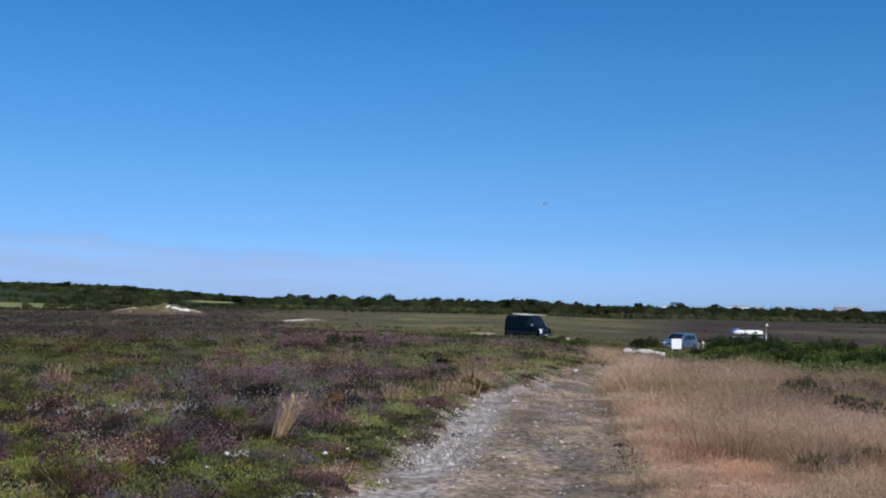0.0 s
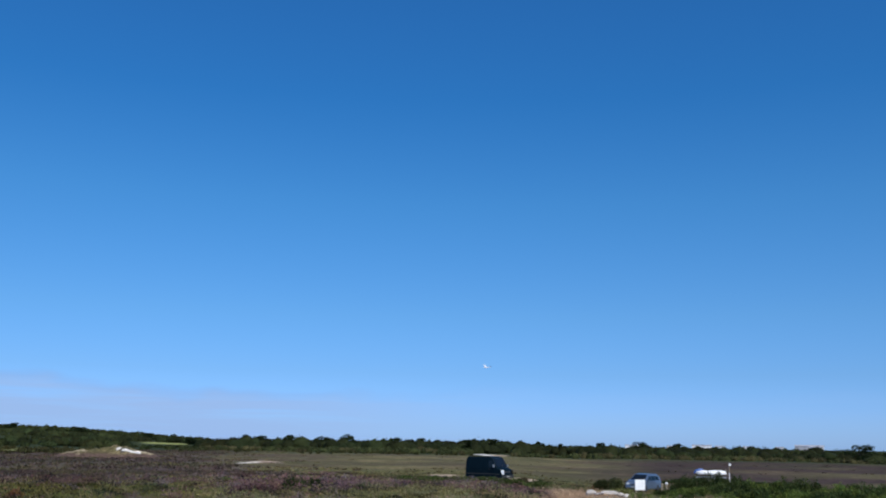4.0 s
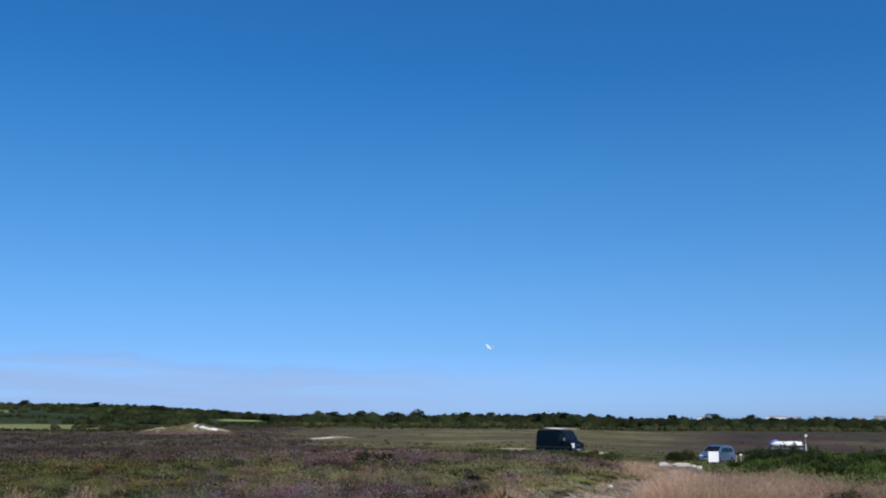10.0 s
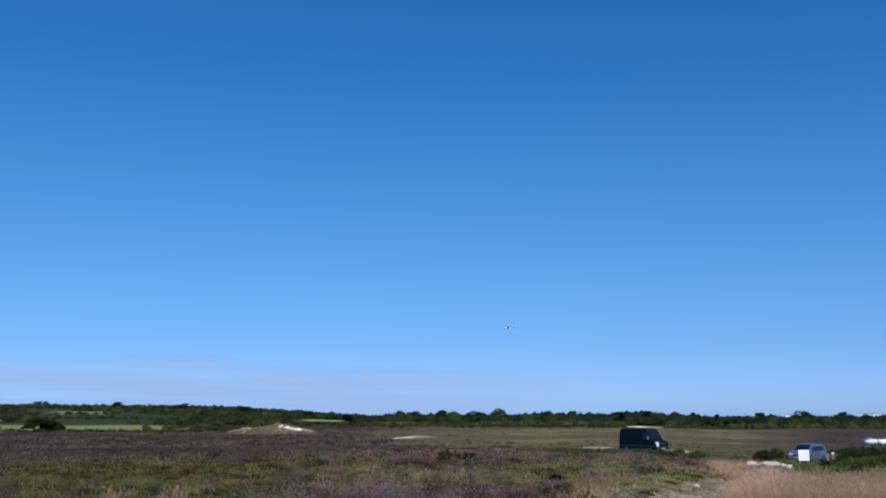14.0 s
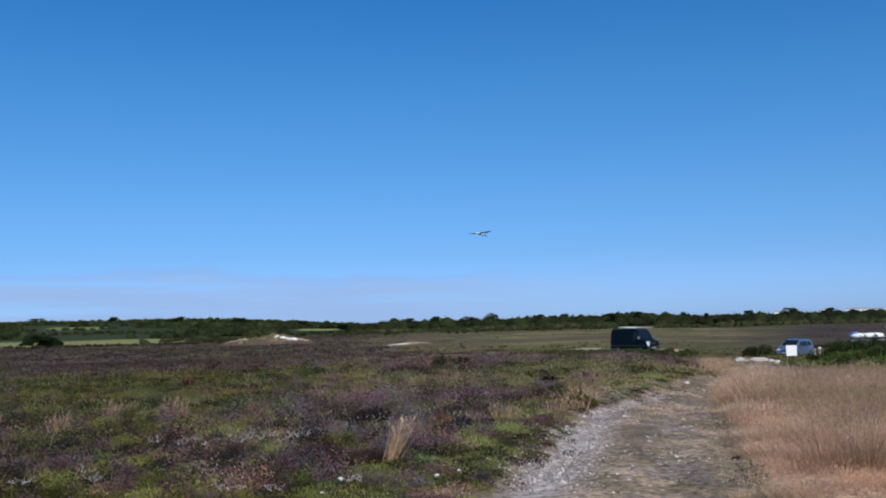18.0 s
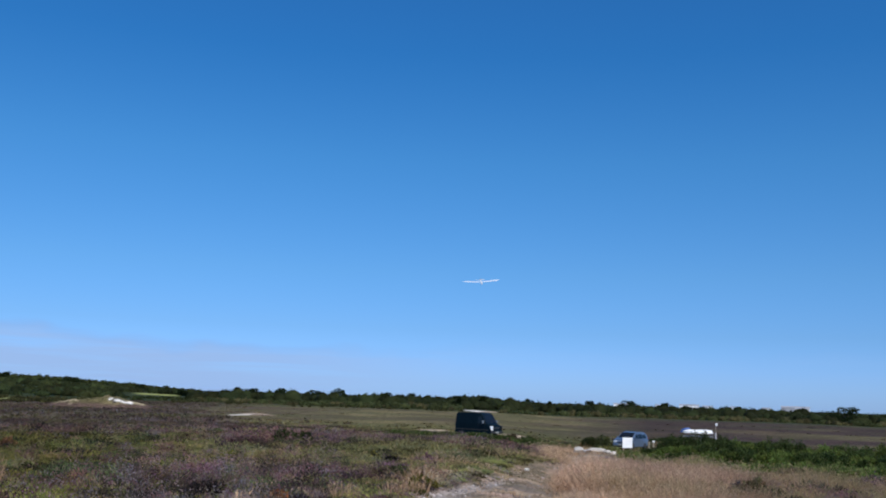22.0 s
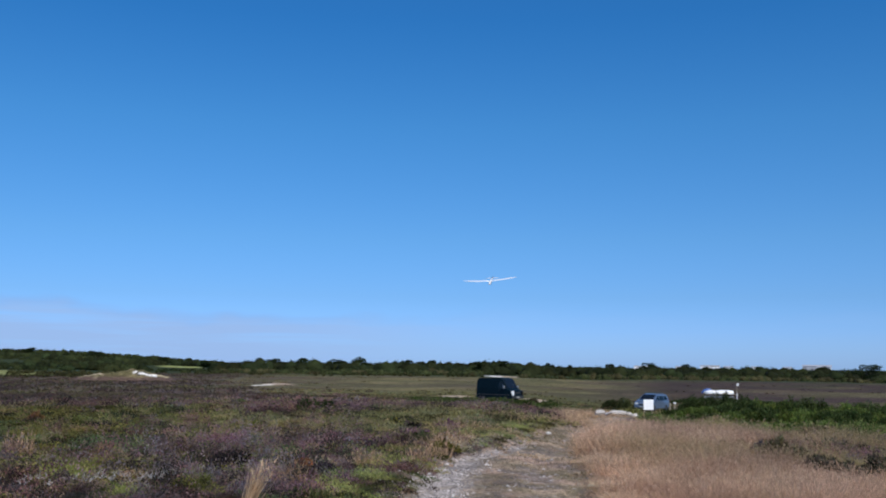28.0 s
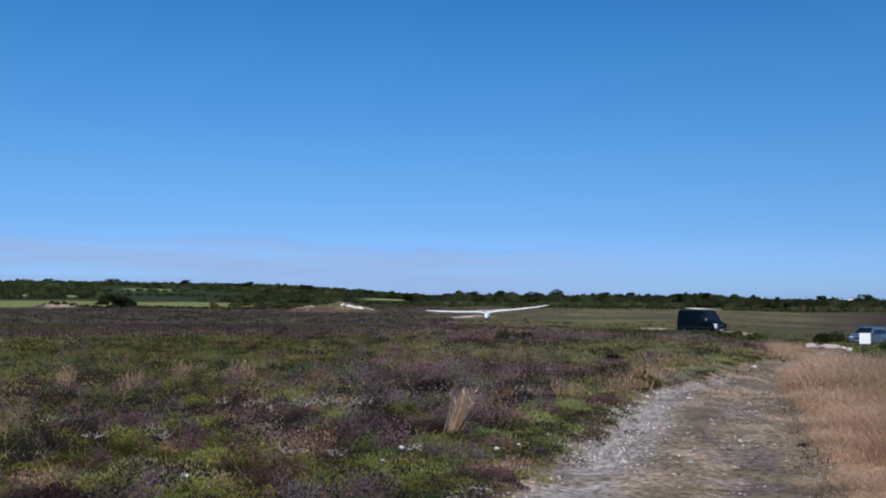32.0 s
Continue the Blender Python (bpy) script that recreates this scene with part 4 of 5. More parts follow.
    stuff("far_woods", [leaves, mounds(cen, rad * 0.74, tall * 0.84, tint * 0.9, 7)], M["leaf"], "distant belt of dark green trees and scrub", "woodland")


def tree(az, d, tall, wide, lean=0.0):
    x, y = at(az, d)
    ob = thing("tree", x, y, float(height(x, y)) - 0.1, az, "distant dark green tree on the skyline", "tree", "trees on the skyline")
    bm = rod([(0, 0, 0), (lean * 0.2, 0, tall * 0.3), (lean * 0.6, 0, tall * 0.75)], [tall * 0.035, tall * 0.028, tall * 0.012], 7)
    part("trunk", bm, M["bark"], ob)
    for k in range(3):
        a = k * 2.1 + rng.uniform(0, 1)
        part("limb", rod([(lean * 0.2, 0, tall * (0.3 + 0.1 * k)), (lean * 0.4 + math.cos(a) * wide * 0.2, math.sin(a) * wide * 0.2, tall * 0.55), (lean * 0.6 + math.cos(a) * wide * 0.36, math.sin(a) * wide * 0.36, tall * 0.68)], [tall * 0.018, tall * 0.013, tall * 0.005], 5), M["bark"], ob)
    lumps = []
    for k in range(18):
        f = min(1.0, (k % 9 + rng.uniform(0, 1)) / 9)
        r = wide * rng.uniform(0.16, 0.27)
        lumps.append((lean * (0.35 + 0.65 * f) + rng.uniform(-0.5, 0.5) * wide * (1 - 0.5 * f), rng.uniform(-0.4, 0.4) * wide, tall * (0.06 + 0.70 * f), r, min(r * 0.8, tall * 0.2)))
    v, f, c = leafy(lumps, 170, 0.46, 0.27, (0.026, 0.040, 0.015), 0.18)
    crown = new("crown", make_mesh("crown", v, f, c, "tint", M["leaf"]))
    crown.parent = ob


def skyline():
    belt = ((2.6, 560, 8.6, 9), (-5.95, 560, 8.2, 7), (-4.2, 520, 7.5, 5), (0.0, 560, 7.4, 12), (7.6, 600, 7.0, 10), (5.9, 600, 7.4, 12), (8.6, 640, 8.0, 9), (-8.7, 600, 7.8, 5), (-9.9, 600, 7.6, 3), (-14.4, 620, 8.2, 10), (-12.2, 600, 7.5, 7), (-1.6, 600, 7.6, 8), (3.9, 580, 7.0, 10), (-16.5, 640, 7.6, 8), (-20.7, 640, 7.2, 7), (-26.2, 560, 8.4, 14))
    ridge = ((14.0, 900, 9, 9), (11.6, 700, 7.5, 9), (24.6, 1000, 9, 12), (21.0, 1000, 8, 14), (17.6, 980, 8, 16), (28.6, 1050, 9, 16), (32.0, 1050, 8, 12), (28.5, 318, 4.2, 8), (27.9, 320, 3.4, 6))
    for az, d, tall, wide in belt + tuple((a, far, 0.72 * h if far > 500 else h, w) for a, far, h, w in ridge):
        tree(az, d, tall + 1.3 * float(smooth(13, 7, az)), wide * 1.1, 2.5 if wide == 5 and d == 520 else 0.0)


woods()
skyline()


# ---- far buildings ----
def warehouse(az, d, wide, tall, deep, wall="wall"):
    x, y = at(az, d)
    ob = thing("warehouse", x, y, float(height(x, y)) - 0.2, az, "long low pale building far off on the skyline", "building", "far buildings")
    part("wall", block(-wide / 2, wide / 2, -deep / 2, deep / 2, 0, tall), M[wall], ob)
    bm = bmesh.new()
    a = [bm.verts.new(p) for p in ((-wide / 2 - 0.5, -deep / 2 - 0.5, tall), (wide / 2 + 0.5, -deep / 2 - 0.5, tall), (wide / 2 + 0.5, deep / 2 + 0.5, tall), (-wide / 2 - 0.5, deep / 2 + 0.5, tall))]
    b = [bm.verts.new(p) for p in ((-wide / 2 - 0.5, 0, tall * 1.22), (wide / 2 + 0.5, 0, tall * 1.22))]
    for f in ((a[0], a[1], b[1], b[0]), (a[2], a[3], b[0], b[1]), (a[1], a[2], b[1]), (a[3], a[0], b[0]), (a[3], a[2], a[1], a[0])):
        bm.faces.new(f)
    part("roof", bm, M["roof"], ob)
    for k in range(int(wide // 9)):
        px = -wide / 2 + 4.5 + 9 * k
        part("window", block(px - 1.6, px + 1.6, -deep / 2 - 0.06, -deep / 2 + 0.1, tall * 0.35, tall * 0.6), M["glass"], ob)


def buildings():
    for az, wide, tall in ((-14.1, 26, 8.4), (-16.2, 12, 8.2), (-17.9, 28, 9.8), (-18.9, 14, 8.8), (-20.4, 14, 8.6), (-22.1, 12, 8.6)):
        warehouse(az, 1500, wide, tall * 0.80, 18)
    warehouse(-23.65, 1530, 40, 9.6, 16, "roof")
    warehouse(-24.0, 1490, 20, 8.2, 14)


buildings()


# ---- vehicles: x is forward, y to the vehicle's left ----
def add_wheels(car, xs, half, r, width):
    for x in xs:
        for s in (1, -1):
            wheel = part("wheel", wheel_shape(x, s * (half - width * 0.5), r, r, width), M["rubber"], car, "black rubber tyre")
            part("rim", wheel_shape(x, s * (half - width * 0.5 + 0.012), r, r * 0.62, width, 0.015), M["alloy"], wheel, "grey metal wheel rim")
            part("hub", wheel_shape(x, s * (half - width * 0.5 + 0.03), r, r * 0.18, width, 0.01), M["plastic"], wheel)


def side_panel(x0, x1, z0, z1, half, tuck, shoulder, s, lean0=0.0, lean1=0.0, thick=0.012):
    """A pane on a drawn-in side; lean moves its upper corners fore and aft."""
    def y(z):
        return s * (half * (1 - tuck * max(0, z - shoulder)) + 0.004)
    pts = [(x0, y(z0), z0), (x1, y(z0), z0), (x1 + lean1, y(z1), z1), (x0 + lean0, y(z1), z1)]
    return slab(pts if s < 0 else pts[::-1], thick)


def van():
    az, d = -5.72, 95.0
    x, y = at(az, d)
    v = thing("van", x, y, float(height(x, y)), az - 36, "dark navy blue panel van parked on the heath", "van")
    v.scale.x = 0.88
    prof = [(-2.42, 0.46), (-2.46, 1.0), (-2.44, 1.75), (-2.36, 2.20), (-2.16, 2.33), (0.75, 2.36), (1.10, 2.27), (1.42, 1.86), (1.74, 1.36), (2.28, 1.14), (2.44, 0.86), (2.45, 0.40), (1.98, 0.34), (-2.0, 0.36)]
    half, tuck, sh = 0.98, 0.10, 1.25
    part("body", body_shell(prof, half, tuck, sh, 0.055), M["navy"], v, smooth=False)
    add_wheels(v, (1.55, -1.45), 0.985, 0.34, 0.22)
    yy = 0.80
    part("windscreen", slab([(1.765, -yy, 1.38), (1.765, yy, 1.38), (1.145, yy * 0.93, 2.24), (1.145, -yy * 0.93, 2.24)], 0.012), M["glass"], v, "dark sloping windscreen")
    part("bonnet", slab([(1.80, -0.84, 1.352), (2.22, -0.80, 1.182), (2.22, 0.80, 1.182), (1.80, 0.84, 1.352)], 0.014), M["navy"], v)
    for s in (1, -1):
        door = part("cab_door", side_panel(0.62, 1.66, 0.52, 1.28, half, tuck, sh, s, 0.0, -0.02, 0.008), M["navy"], v)
        part("window", side_panel(0.66, 1.58, 1.32, 2.02, half, tuck, sh, s, 0.02, -0.44), M["glass"], door)
        part("handle", block(0.70, 0.86, s * 0.99 - 0.02, s * 0.99 + 0.02, 1.14, 1.18, 0.006), M["plastic"], door)
        for x0, x1 in ((-0.62, 0.50), (-2.16, -0.76)):
            p = part("side_panel", side_panel(x0, x1, 0.60, 1.26, half, tuck, sh, s, thick=0.007), M["navy"], v)
            part("pressing", side_panel(x0 + 0.05, x1 - 0.05, 1.34, 2.0, half, tuck, sh, s, thick=0.006), M["navy"], p)
        part("rubbing_strip", block(-2.3, 2.2, s * 0.995 - 0.012, s * 0.995 + 0.012, 0.70, 0.78, 0.008), M["plastic"], v)
        # housings made pale to carry the highlight beside the windscreen
        mir = part("mirror", block(1.46, 1.60, s * 1.16 - 0.09, s * 1.16 + 0.09, 1.36, 1.62, 0.03), M["galv"], v, "pale door mirror")
        part("mirror_arm", rod([(1.54, s * 0.95, 1.40), (1.53, s * 1.10, 1.44)], [0.02, 0.02], 6), M["plastic"], mir)
        # one lamp large and white as a glint, the other dark glass as shade
        part("headlight", block(2.20, 2.455, s * 0.75 - 0.20, s * 0.75 + 0.20, 0.68, 1.12, 0.06), M["lens"] if s < 0 else M["glass"], v, "headlight whitened for a sun glint" if s < 0 else "headlight darkened to look shaded")
        part("tail_light", block(-2.48, -2.42, s * 0.86 - 0.06, s * 0.86 + 0.06, 0.9, 1.3, 0.015), M["redlens"], v)
        part("roof_gutter", rod([(-2.2, s * 0.86, 2.335), (0.8, s * 0.86, 2.36)], [0.015, 0.015], 5), M["plastic"], v)
        part("rear_door", block(-2.475, -2.445, 0.02 if s > 0 else -0.84, 0.84 if s > 0 else -0.02, 0.55, 1.95, 0.006), M["navy"], v)
    part("bumper", block(2.30, 2.53, -0.96, 0.96, 0.40, 0.66, 0.06), M["plastic"], v)
    part("rear_bumper", block(-2.56, -2.36, -0.94, 0.94, 0.42, 0.60, 0.04), M["plastic"], v)
    part("grille", block(2.36, 2.462, -0.48, 0.48, 0.86, 1.04, 0.02), M["plastic"], v)
    part("front_plate", block(2.525, 2.545, -0.26, 0.26, 0.46, 0.57, 0.004), M["plate"], v, "plain pale plate")
    part("wiper", rod([(1.80, -0.1, 1.40), (1.52, 0.45, 1.76)], [0.012, 0.008], 5), M["plastic"], v)


def hatchback():
    az, d = -14.6, 95.0
    x, y = at(az, d)
    v = thing("car", x, y, float(height(x, y)) + 0.02, az + 180 + 64, "silver-blue family hatchback parked by the hedge", "car")
    prof = [(-2.02, 0.42), (-2.06, 0.80), (-1.98, 1.12), (-1.74, 1.48), (-1.40, 1.62), (-0.2, 1.68), (0.42, 1.60), (1.22, 1.10), (1.86, 0.94), (2.06, 0.72), (2.08, 0.36), (1.7, 0.26), (-1.7, 0.28)]
    half, tuck, sh = 0.87, 0.26, 0.98
    part("body", body_shell(prof, half, tuck, sh, 0.05), M["silver"], v)
    add_wheels(v, (1.30, -1.28), 0.875, 0.31, 0.19)
    part("windscreen", slab([(1.215, -0.72, 1.115), (1.215, 0.72, 1.115), (0.47, 0.62, 1.582), (0.47, -0.62, 1.582)], 0.012), M["glass"], v, "dark raked windscreen")
    part("rear_window", slab([(-1.99, 0.64, 1.14), (-1.99, -0.64, 1.14), (-1.77, -0.58, 1.45), (-1.77, 0.58, 1.45)], 0.012), M["glass"], v)
    for s in (1, -1):
        for x0, x1, l0, l1 in ((0.16, 1.02, 0.02, -0.56), (-0.84, 0.10, 0.06, 0.02)):
            door = part("door", side_panel(x0, x1, 0.40, 0.98, half, tuck, sh, s, thick=0.008), M["silver"], v)
            part("window", side_panel(x0 + 0.03, x1 - 0.03, 1.04, 1.46, half, tuck, sh, s, l0, l1), M["glass"], door)
            part("handle", block(x0 + 0.05, x0 + 0.20, s * 0.885 - 0.012, s * 0.885 + 0.012, 0.90, 0.93, 0.005), M["silver"], door)
        part("quarter_window", side_panel(-1.62, -0.92, 1.06, 1.42, half, tuck, sh, s, 0.22, 0.02), M["glass"], v)
        part("mirror", block(0.92, 1.04, s * 0.98 - 0.08, s * 0.98 + 0.08, 1.00, 1.13, 0.03), M["silver"], v)
        part("headlight", block(1.80, 2.06, s * 0.62 - 0.17, s * 0.62 + 0.17, 0.66, 0.82, 0.05), M["lens"], v, "clear headlight")
        part("tail_light", block(-2.06, -1.94, s * 0.76 - 0.07, s * 0.76 + 0.07, 0.86, 1.16, 0.03), M["redlens"], v)
        part("roof_rail", rod([(-1.2, s * 0.66, 1.66), (-0.4, s * 0.66, 1.715), (0.3, s * 0.64, 1.66)], [0.016, 0.016, 0.016], 5), M["plastic"], v)
    part("bonnet", slab([(1.28, -0.70, 1.096), (1.84, -0.66, 0.956), (1.84, 0.66, 0.956), (1.28, 0.70, 1.096)], 0.010), M["silver"], v)
    part("bumper", block(1.94, 2.12, -0.82, 0.82, 0.34, 0.58, 0.06), M["silver"], v)
    part("grille", block(2.0, 2.09, -0.34, 0.34, 0.60, 0.72, 0.02), M["plastic"], v)
    part("rear_bumper", block(-2.12, -1.94, -0.82, 0.82, 0.34, 0.58, 0.05), M["silver"], v)
    part("front_plate", block(2.115, 2.13, -0.26, 0.26, 0.40, 0.51, 0.004), M["plate"], v, "plain pale plate")


def dinghy():
    az, d = -18.32, 84.0
    x, y = at(az, d)
    base = float(height(x, y))
    v = thing("dinghy", x, y, base, az + 4, "white dinghy with blue stem on a trailer behind bushes", "boat")
    top = 1.6 - d * math.tan(radians(1.22)) - base
    low = top - 0.54
    bm = bmesh.new()
    rings = []
    n, k = 15, 11
    for i in range(n):
        u = i / (n - 1)
        px = -1.22 + 2.44 * u
        fat = (1 - (1 - min(1, u / 0.42)) ** 2.2) ** 0.6 * (1 - 0.35 * max(0, (u - 0.75) / 0.25) ** 2)
        sag = 0.05 * math.exp(-((u - 0.42) / 0.12) ** 2)
        rings.append([bm.verts.new((px, math.cos(a) * 0.58 * max(fat, 0.03), low + 0.25 + (0.25 * max(fat, 0.06) ** 0.7 - sag * 0.8) * max(0, math.sin(a)) + 0.12 * min(0, math.sin(a)) * fat)) for a in (2 * math.pi * j / k for j in range(k))])
    for a, b in zip(rings, rings[1:]):
        for j in range(k):
            bm.faces.new((a[j], b[j], b[(j + 1) % k], a[(j + 1) % k]))
    bm.faces.new(rings[0])
    bm.faces.new(rings[-1][::-1])
    bmesh.ops.recalc_face_normals(bm, faces=bm.faces[:])
    hull = part("hull", bm, M["white"], v, smooth=True)
    part("stem_band", rod([(-1.33, -0.02, low + 0.22), (-1.14, -0.04, low + 0.42), (-0.90, -0.06, low + 0.50), (-0.58, -0.06, low + 0.54)], [0.05, 0.09, 0.10, 0.05], 8), M["blue"], hull, "blue band on the stem")
    part("gunwale", rod([(-1.1, -0.50, low + 0.20), (0, -0.62, low + 0.19), (1.3, -0.48, low + 0.20)], [0.03, 0.035, 0.03], 6), M["white"], hull)
    chassis = part("trailer_chassis", block(-1.2, 1.3, -0.35, 0.35, low - 0.14, low - 0.04, 0.02), M["galv"], v)
    part("drawbar", rod([(-1.2, 0, low - 0.1), (-1.9, 0, low - 0.75)], [0.04, 0.04], 6), M["galv"], chassis)
    for s in (1, -1):
        part("wheel", wheel_shape(0.3, s * 0.62, 0.26, 0.26, 0.14), M["rubber"], v)
        part("axle_arm", rod([(0.3, s * 0.5, 0.26), (0.3, s * 0.3, low - 0.1)], [0.04, 0.04], 6), M["galv"], v)


def marker_post():
    az, d = -19.35, 80.0
    x, y = at(az, d)
    z = float(height(x, y))
    top = 1.6 - d * math.tan(radians(0.86)) - z
    v = thing("marker_post", x, y, z, az, "slim timber post with a white plate on top", "post")
    part("pole", rod([(0, 0, -0.1), (0, 0, top)], [0.03, 0.022], 8), M["timber"], v)
    part("plate", block(-0.03, 0.15, -0.02, 0.02, top - 0.20, top - 0.02, 0.01), M["white"], v, "small white plate")
    part("sleeve", rod([(0, 0, top - 1.45), (0, 0, top - 0.75)], [0.034, 0.030], 8), M["white"], v, "white painted sleeve")


def notice_board():
    az, d = -14.40, 50.0
    x, y = at(az, d)
    z = float(height(x, y))
    v = thing("notice_board", x, y, z, az + 25, "plain white square board on two short posts", "board")
    lo, hi = 1.6 - d * math.tan(radians(2.46)) - z, 1.6 - d * math.tan(radians(1.87)) - z
    part("board", block(-0.27, 0.27, -0.012, 0.012, lo, hi, 0.006), M["white"], v, "blank white panel")
    for s in (-0.2, 0.2):
        part("post", block(s - 0.025, s + 0.025, 0.014, 0.064, -0.1, hi - 0.02, 0.005), M["timber"], v)


def rock_mesh(r, seed, flat=0.65):
    bm = bmesh.new()
    bmesh.ops.create_icosphere(bm, subdivisions=2, radius=r)
    for vert in bm.verts:
        q = noise.noise(vert.co / r * 1.3 + Vector((seed * 3.7, seed, 0)))
        vert.co *= 1 + 0.35 * q
        vert.co.z *= flat
    return bm


def stones():
    for k, (az, d, r, flat, long) in enumerate(((-11.62, 46, 0.21, 0.75, 1.15), (-12.05, 45.8, 0.12, 0.6, 1.4), (-12.62, 45.6, 0.25, 0.42, 1.75), (-13.28, 46, 0.16, 0.65, 1.3), (-13.62, 46.6, 0.17, 0.7, 1.2))):
        x, y = at(az, d)
        bm = rock_mesh(r, k + 2, flat)
        bmesh.ops.transform(bm, matrix=Matrix.Diagonal((long, 1, 1, 1)), verts=bm.verts[:])
        ob = part("boulder", bm, M["stone"])
        ob.matrix_basis = pose(x, y, float(height(x, y)) + r * flat * 0.6, 0, 0, az + 8 * k - 14)
        tagged(ob, "pale weathered boulder closing off the track", "boulder", "boulders at the track's end")
    # a pale scraped bank between the boulders
    bm = bmesh.new()
    n = 14
    for i in range(n):
        for j in range(5):
            az, d = -11.75 - 1.80 * i / (n - 1), 46.0 + 0.45 * j
            x, y = at(az, d)
            bump_ = math.sin(math.pi * i / (n - 1)) * math.sin(math.pi * j / 4)
            bm.verts.new((x, y, float(height(x, y)) + 0.012 + 0.05 * bump_ + 0.05 * random.random() * bump_))
    bm.verts.ensure_lookup_table()
    for i in range(n - 1):
        for j in range(4):
            a = i * 5 + j
            bm.faces.new((bm.verts[a], bm.verts[a + 1], bm.verts[a + 6], bm.verts[a + 5]))
    bmesh.ops.recalc_face_normals(bm, faces=bm.faces[:])
    tagged(part("gravel_heap", bm, M["rubble"], smooth=True), "low heap of pale gravel at the track's end", "gravel heap")
    # white stones lying beside the track
    for k, (az, d, r) in enumerate(((11.9, 9.7, 0.055), (8.7, 9.6, 0.03), (6.2, 9.7, 0.045), (4.9, 10.0, 0.035), (24.4, 8.4, 0.06), (23.2, 7.9, 0.05), (2.3, 12.3, 0.03), (1.3, 13.4, 0.03), (-1.6, 14.9, 0.035), (-8.6, 28.5, 0.12), (0.7, 11.2, 0.035), (13.0, 9.0, 0.03), (16.5, 8.8, 0.035), (-3.0, 12.6, 0.035), (-6.2, 13.6, 0.03), (-4.4, 10.4, 0.03))):
        x, y = at(az, d)
        ob = part("white_stone", rock_mesh(r * 0.62, k * 1.7, 0.6), M["quartz"])
        ob.matrix_basis = pose(x, y, float(height(x, y)) + r * 0.3 + (0.05 if az > 4 else 0.0), 0, 0, 70 * k)
        tagged(ob, "small white quartz stone lying beside the track", "stone", "white stones")
    # loose gravel in the ruts
    oct_v = np.array(((1, 0, 0), (0, 1, 0), (-1, 0, 0), (0, -1, 0), (0, 0, 1)), float)
    oct_f = np.array(((0, 1, 4), (1, 2, 4), (2, 3, 4), (3, 0, 4)))
    v, f, c = [], [], []
    for count, d0, d1, s0 in ((80000, 5.5, 16, 0.013), (22000, 16, 40, 0.024)):
        x, y = scatter(count, d0, d1, -18, 12)
        side, half = track_side(x, y)
        u = side / half
        rut = (np.exp(-((u + 0.66) / 0.27) ** 2) * 1.1 + 0.25 * smooth(-0.2, -0.5, u) * smooth(-1.5, -1.1, u)) * smooth(24, 20, np.hypot(x, y)) + 0.22 * np.exp(-((u - 0.42) / 0.2) ** 2) + 0.06 * (np.abs(u) < 1.2)
        keep = rng.uniform(size=count) < rut * smooth(0.3, 0.6, value_noise(x, y, 0.6, 171, 2))
        x, y = x[keep], y[keep]
        m = len(x)
        s = s0 * np.minimum(rng.lognormal(0, 0.48, m), 2.8)
        z = height(x, y)
        turn = rng.uniform(0, 6.28, m)
        q = oct_v[None] * np.stack([s, s * rng.uniform(0.5, 1, m), s * rng.uniform(0.35, 0.7, m)], -1)[:, None, :]
        q = q + rng.normal(scale=0.12, size=q.shape) * s[:, None, None]
        rx = q[..., 0] * np.cos(turn)[:, None] - q[..., 1] * np.sin(turn)[:, None]
        ry = q[..., 0] * np.sin(turn)[:, None] + q[..., 1] * np.cos(turn)[:, None]
        q = np.stack([rx + x[:, None], ry + y[:, None], q[..., 2] + z[:, None] - 0.002], -1)
        n0 = sum(len(a) for a in v)
        v.append(q.reshape(-1, 3))
        f.append((oct_f[None] + 5 * np.arange(m)[:, None, None]).reshape(-1, 3) + n0)
        col = np.where(rng.uniform(size=(m, 1)) < 0.3, np.array((0.19, 0.165, 0.155)), np.array((0.44, 0.395, 0.365))) * rng.uniform(0.42, 1.38, (m, 1))
        c.append(np.repeat(col, 5, 0))
    me = make_mesh("track_gravel", np.concatenate(v), np.concatenate(f), np.concatenate(c), "tint", M["gravel"])
    tagged(new("track_gravel", me), "loose pale grey stones in the wheel ruts", "gravel", kind="stuff")


M["gravel"] = surface("gravel", (0, 0, 0), 0.9, attribute="tint", grain=0.2, scale=30)


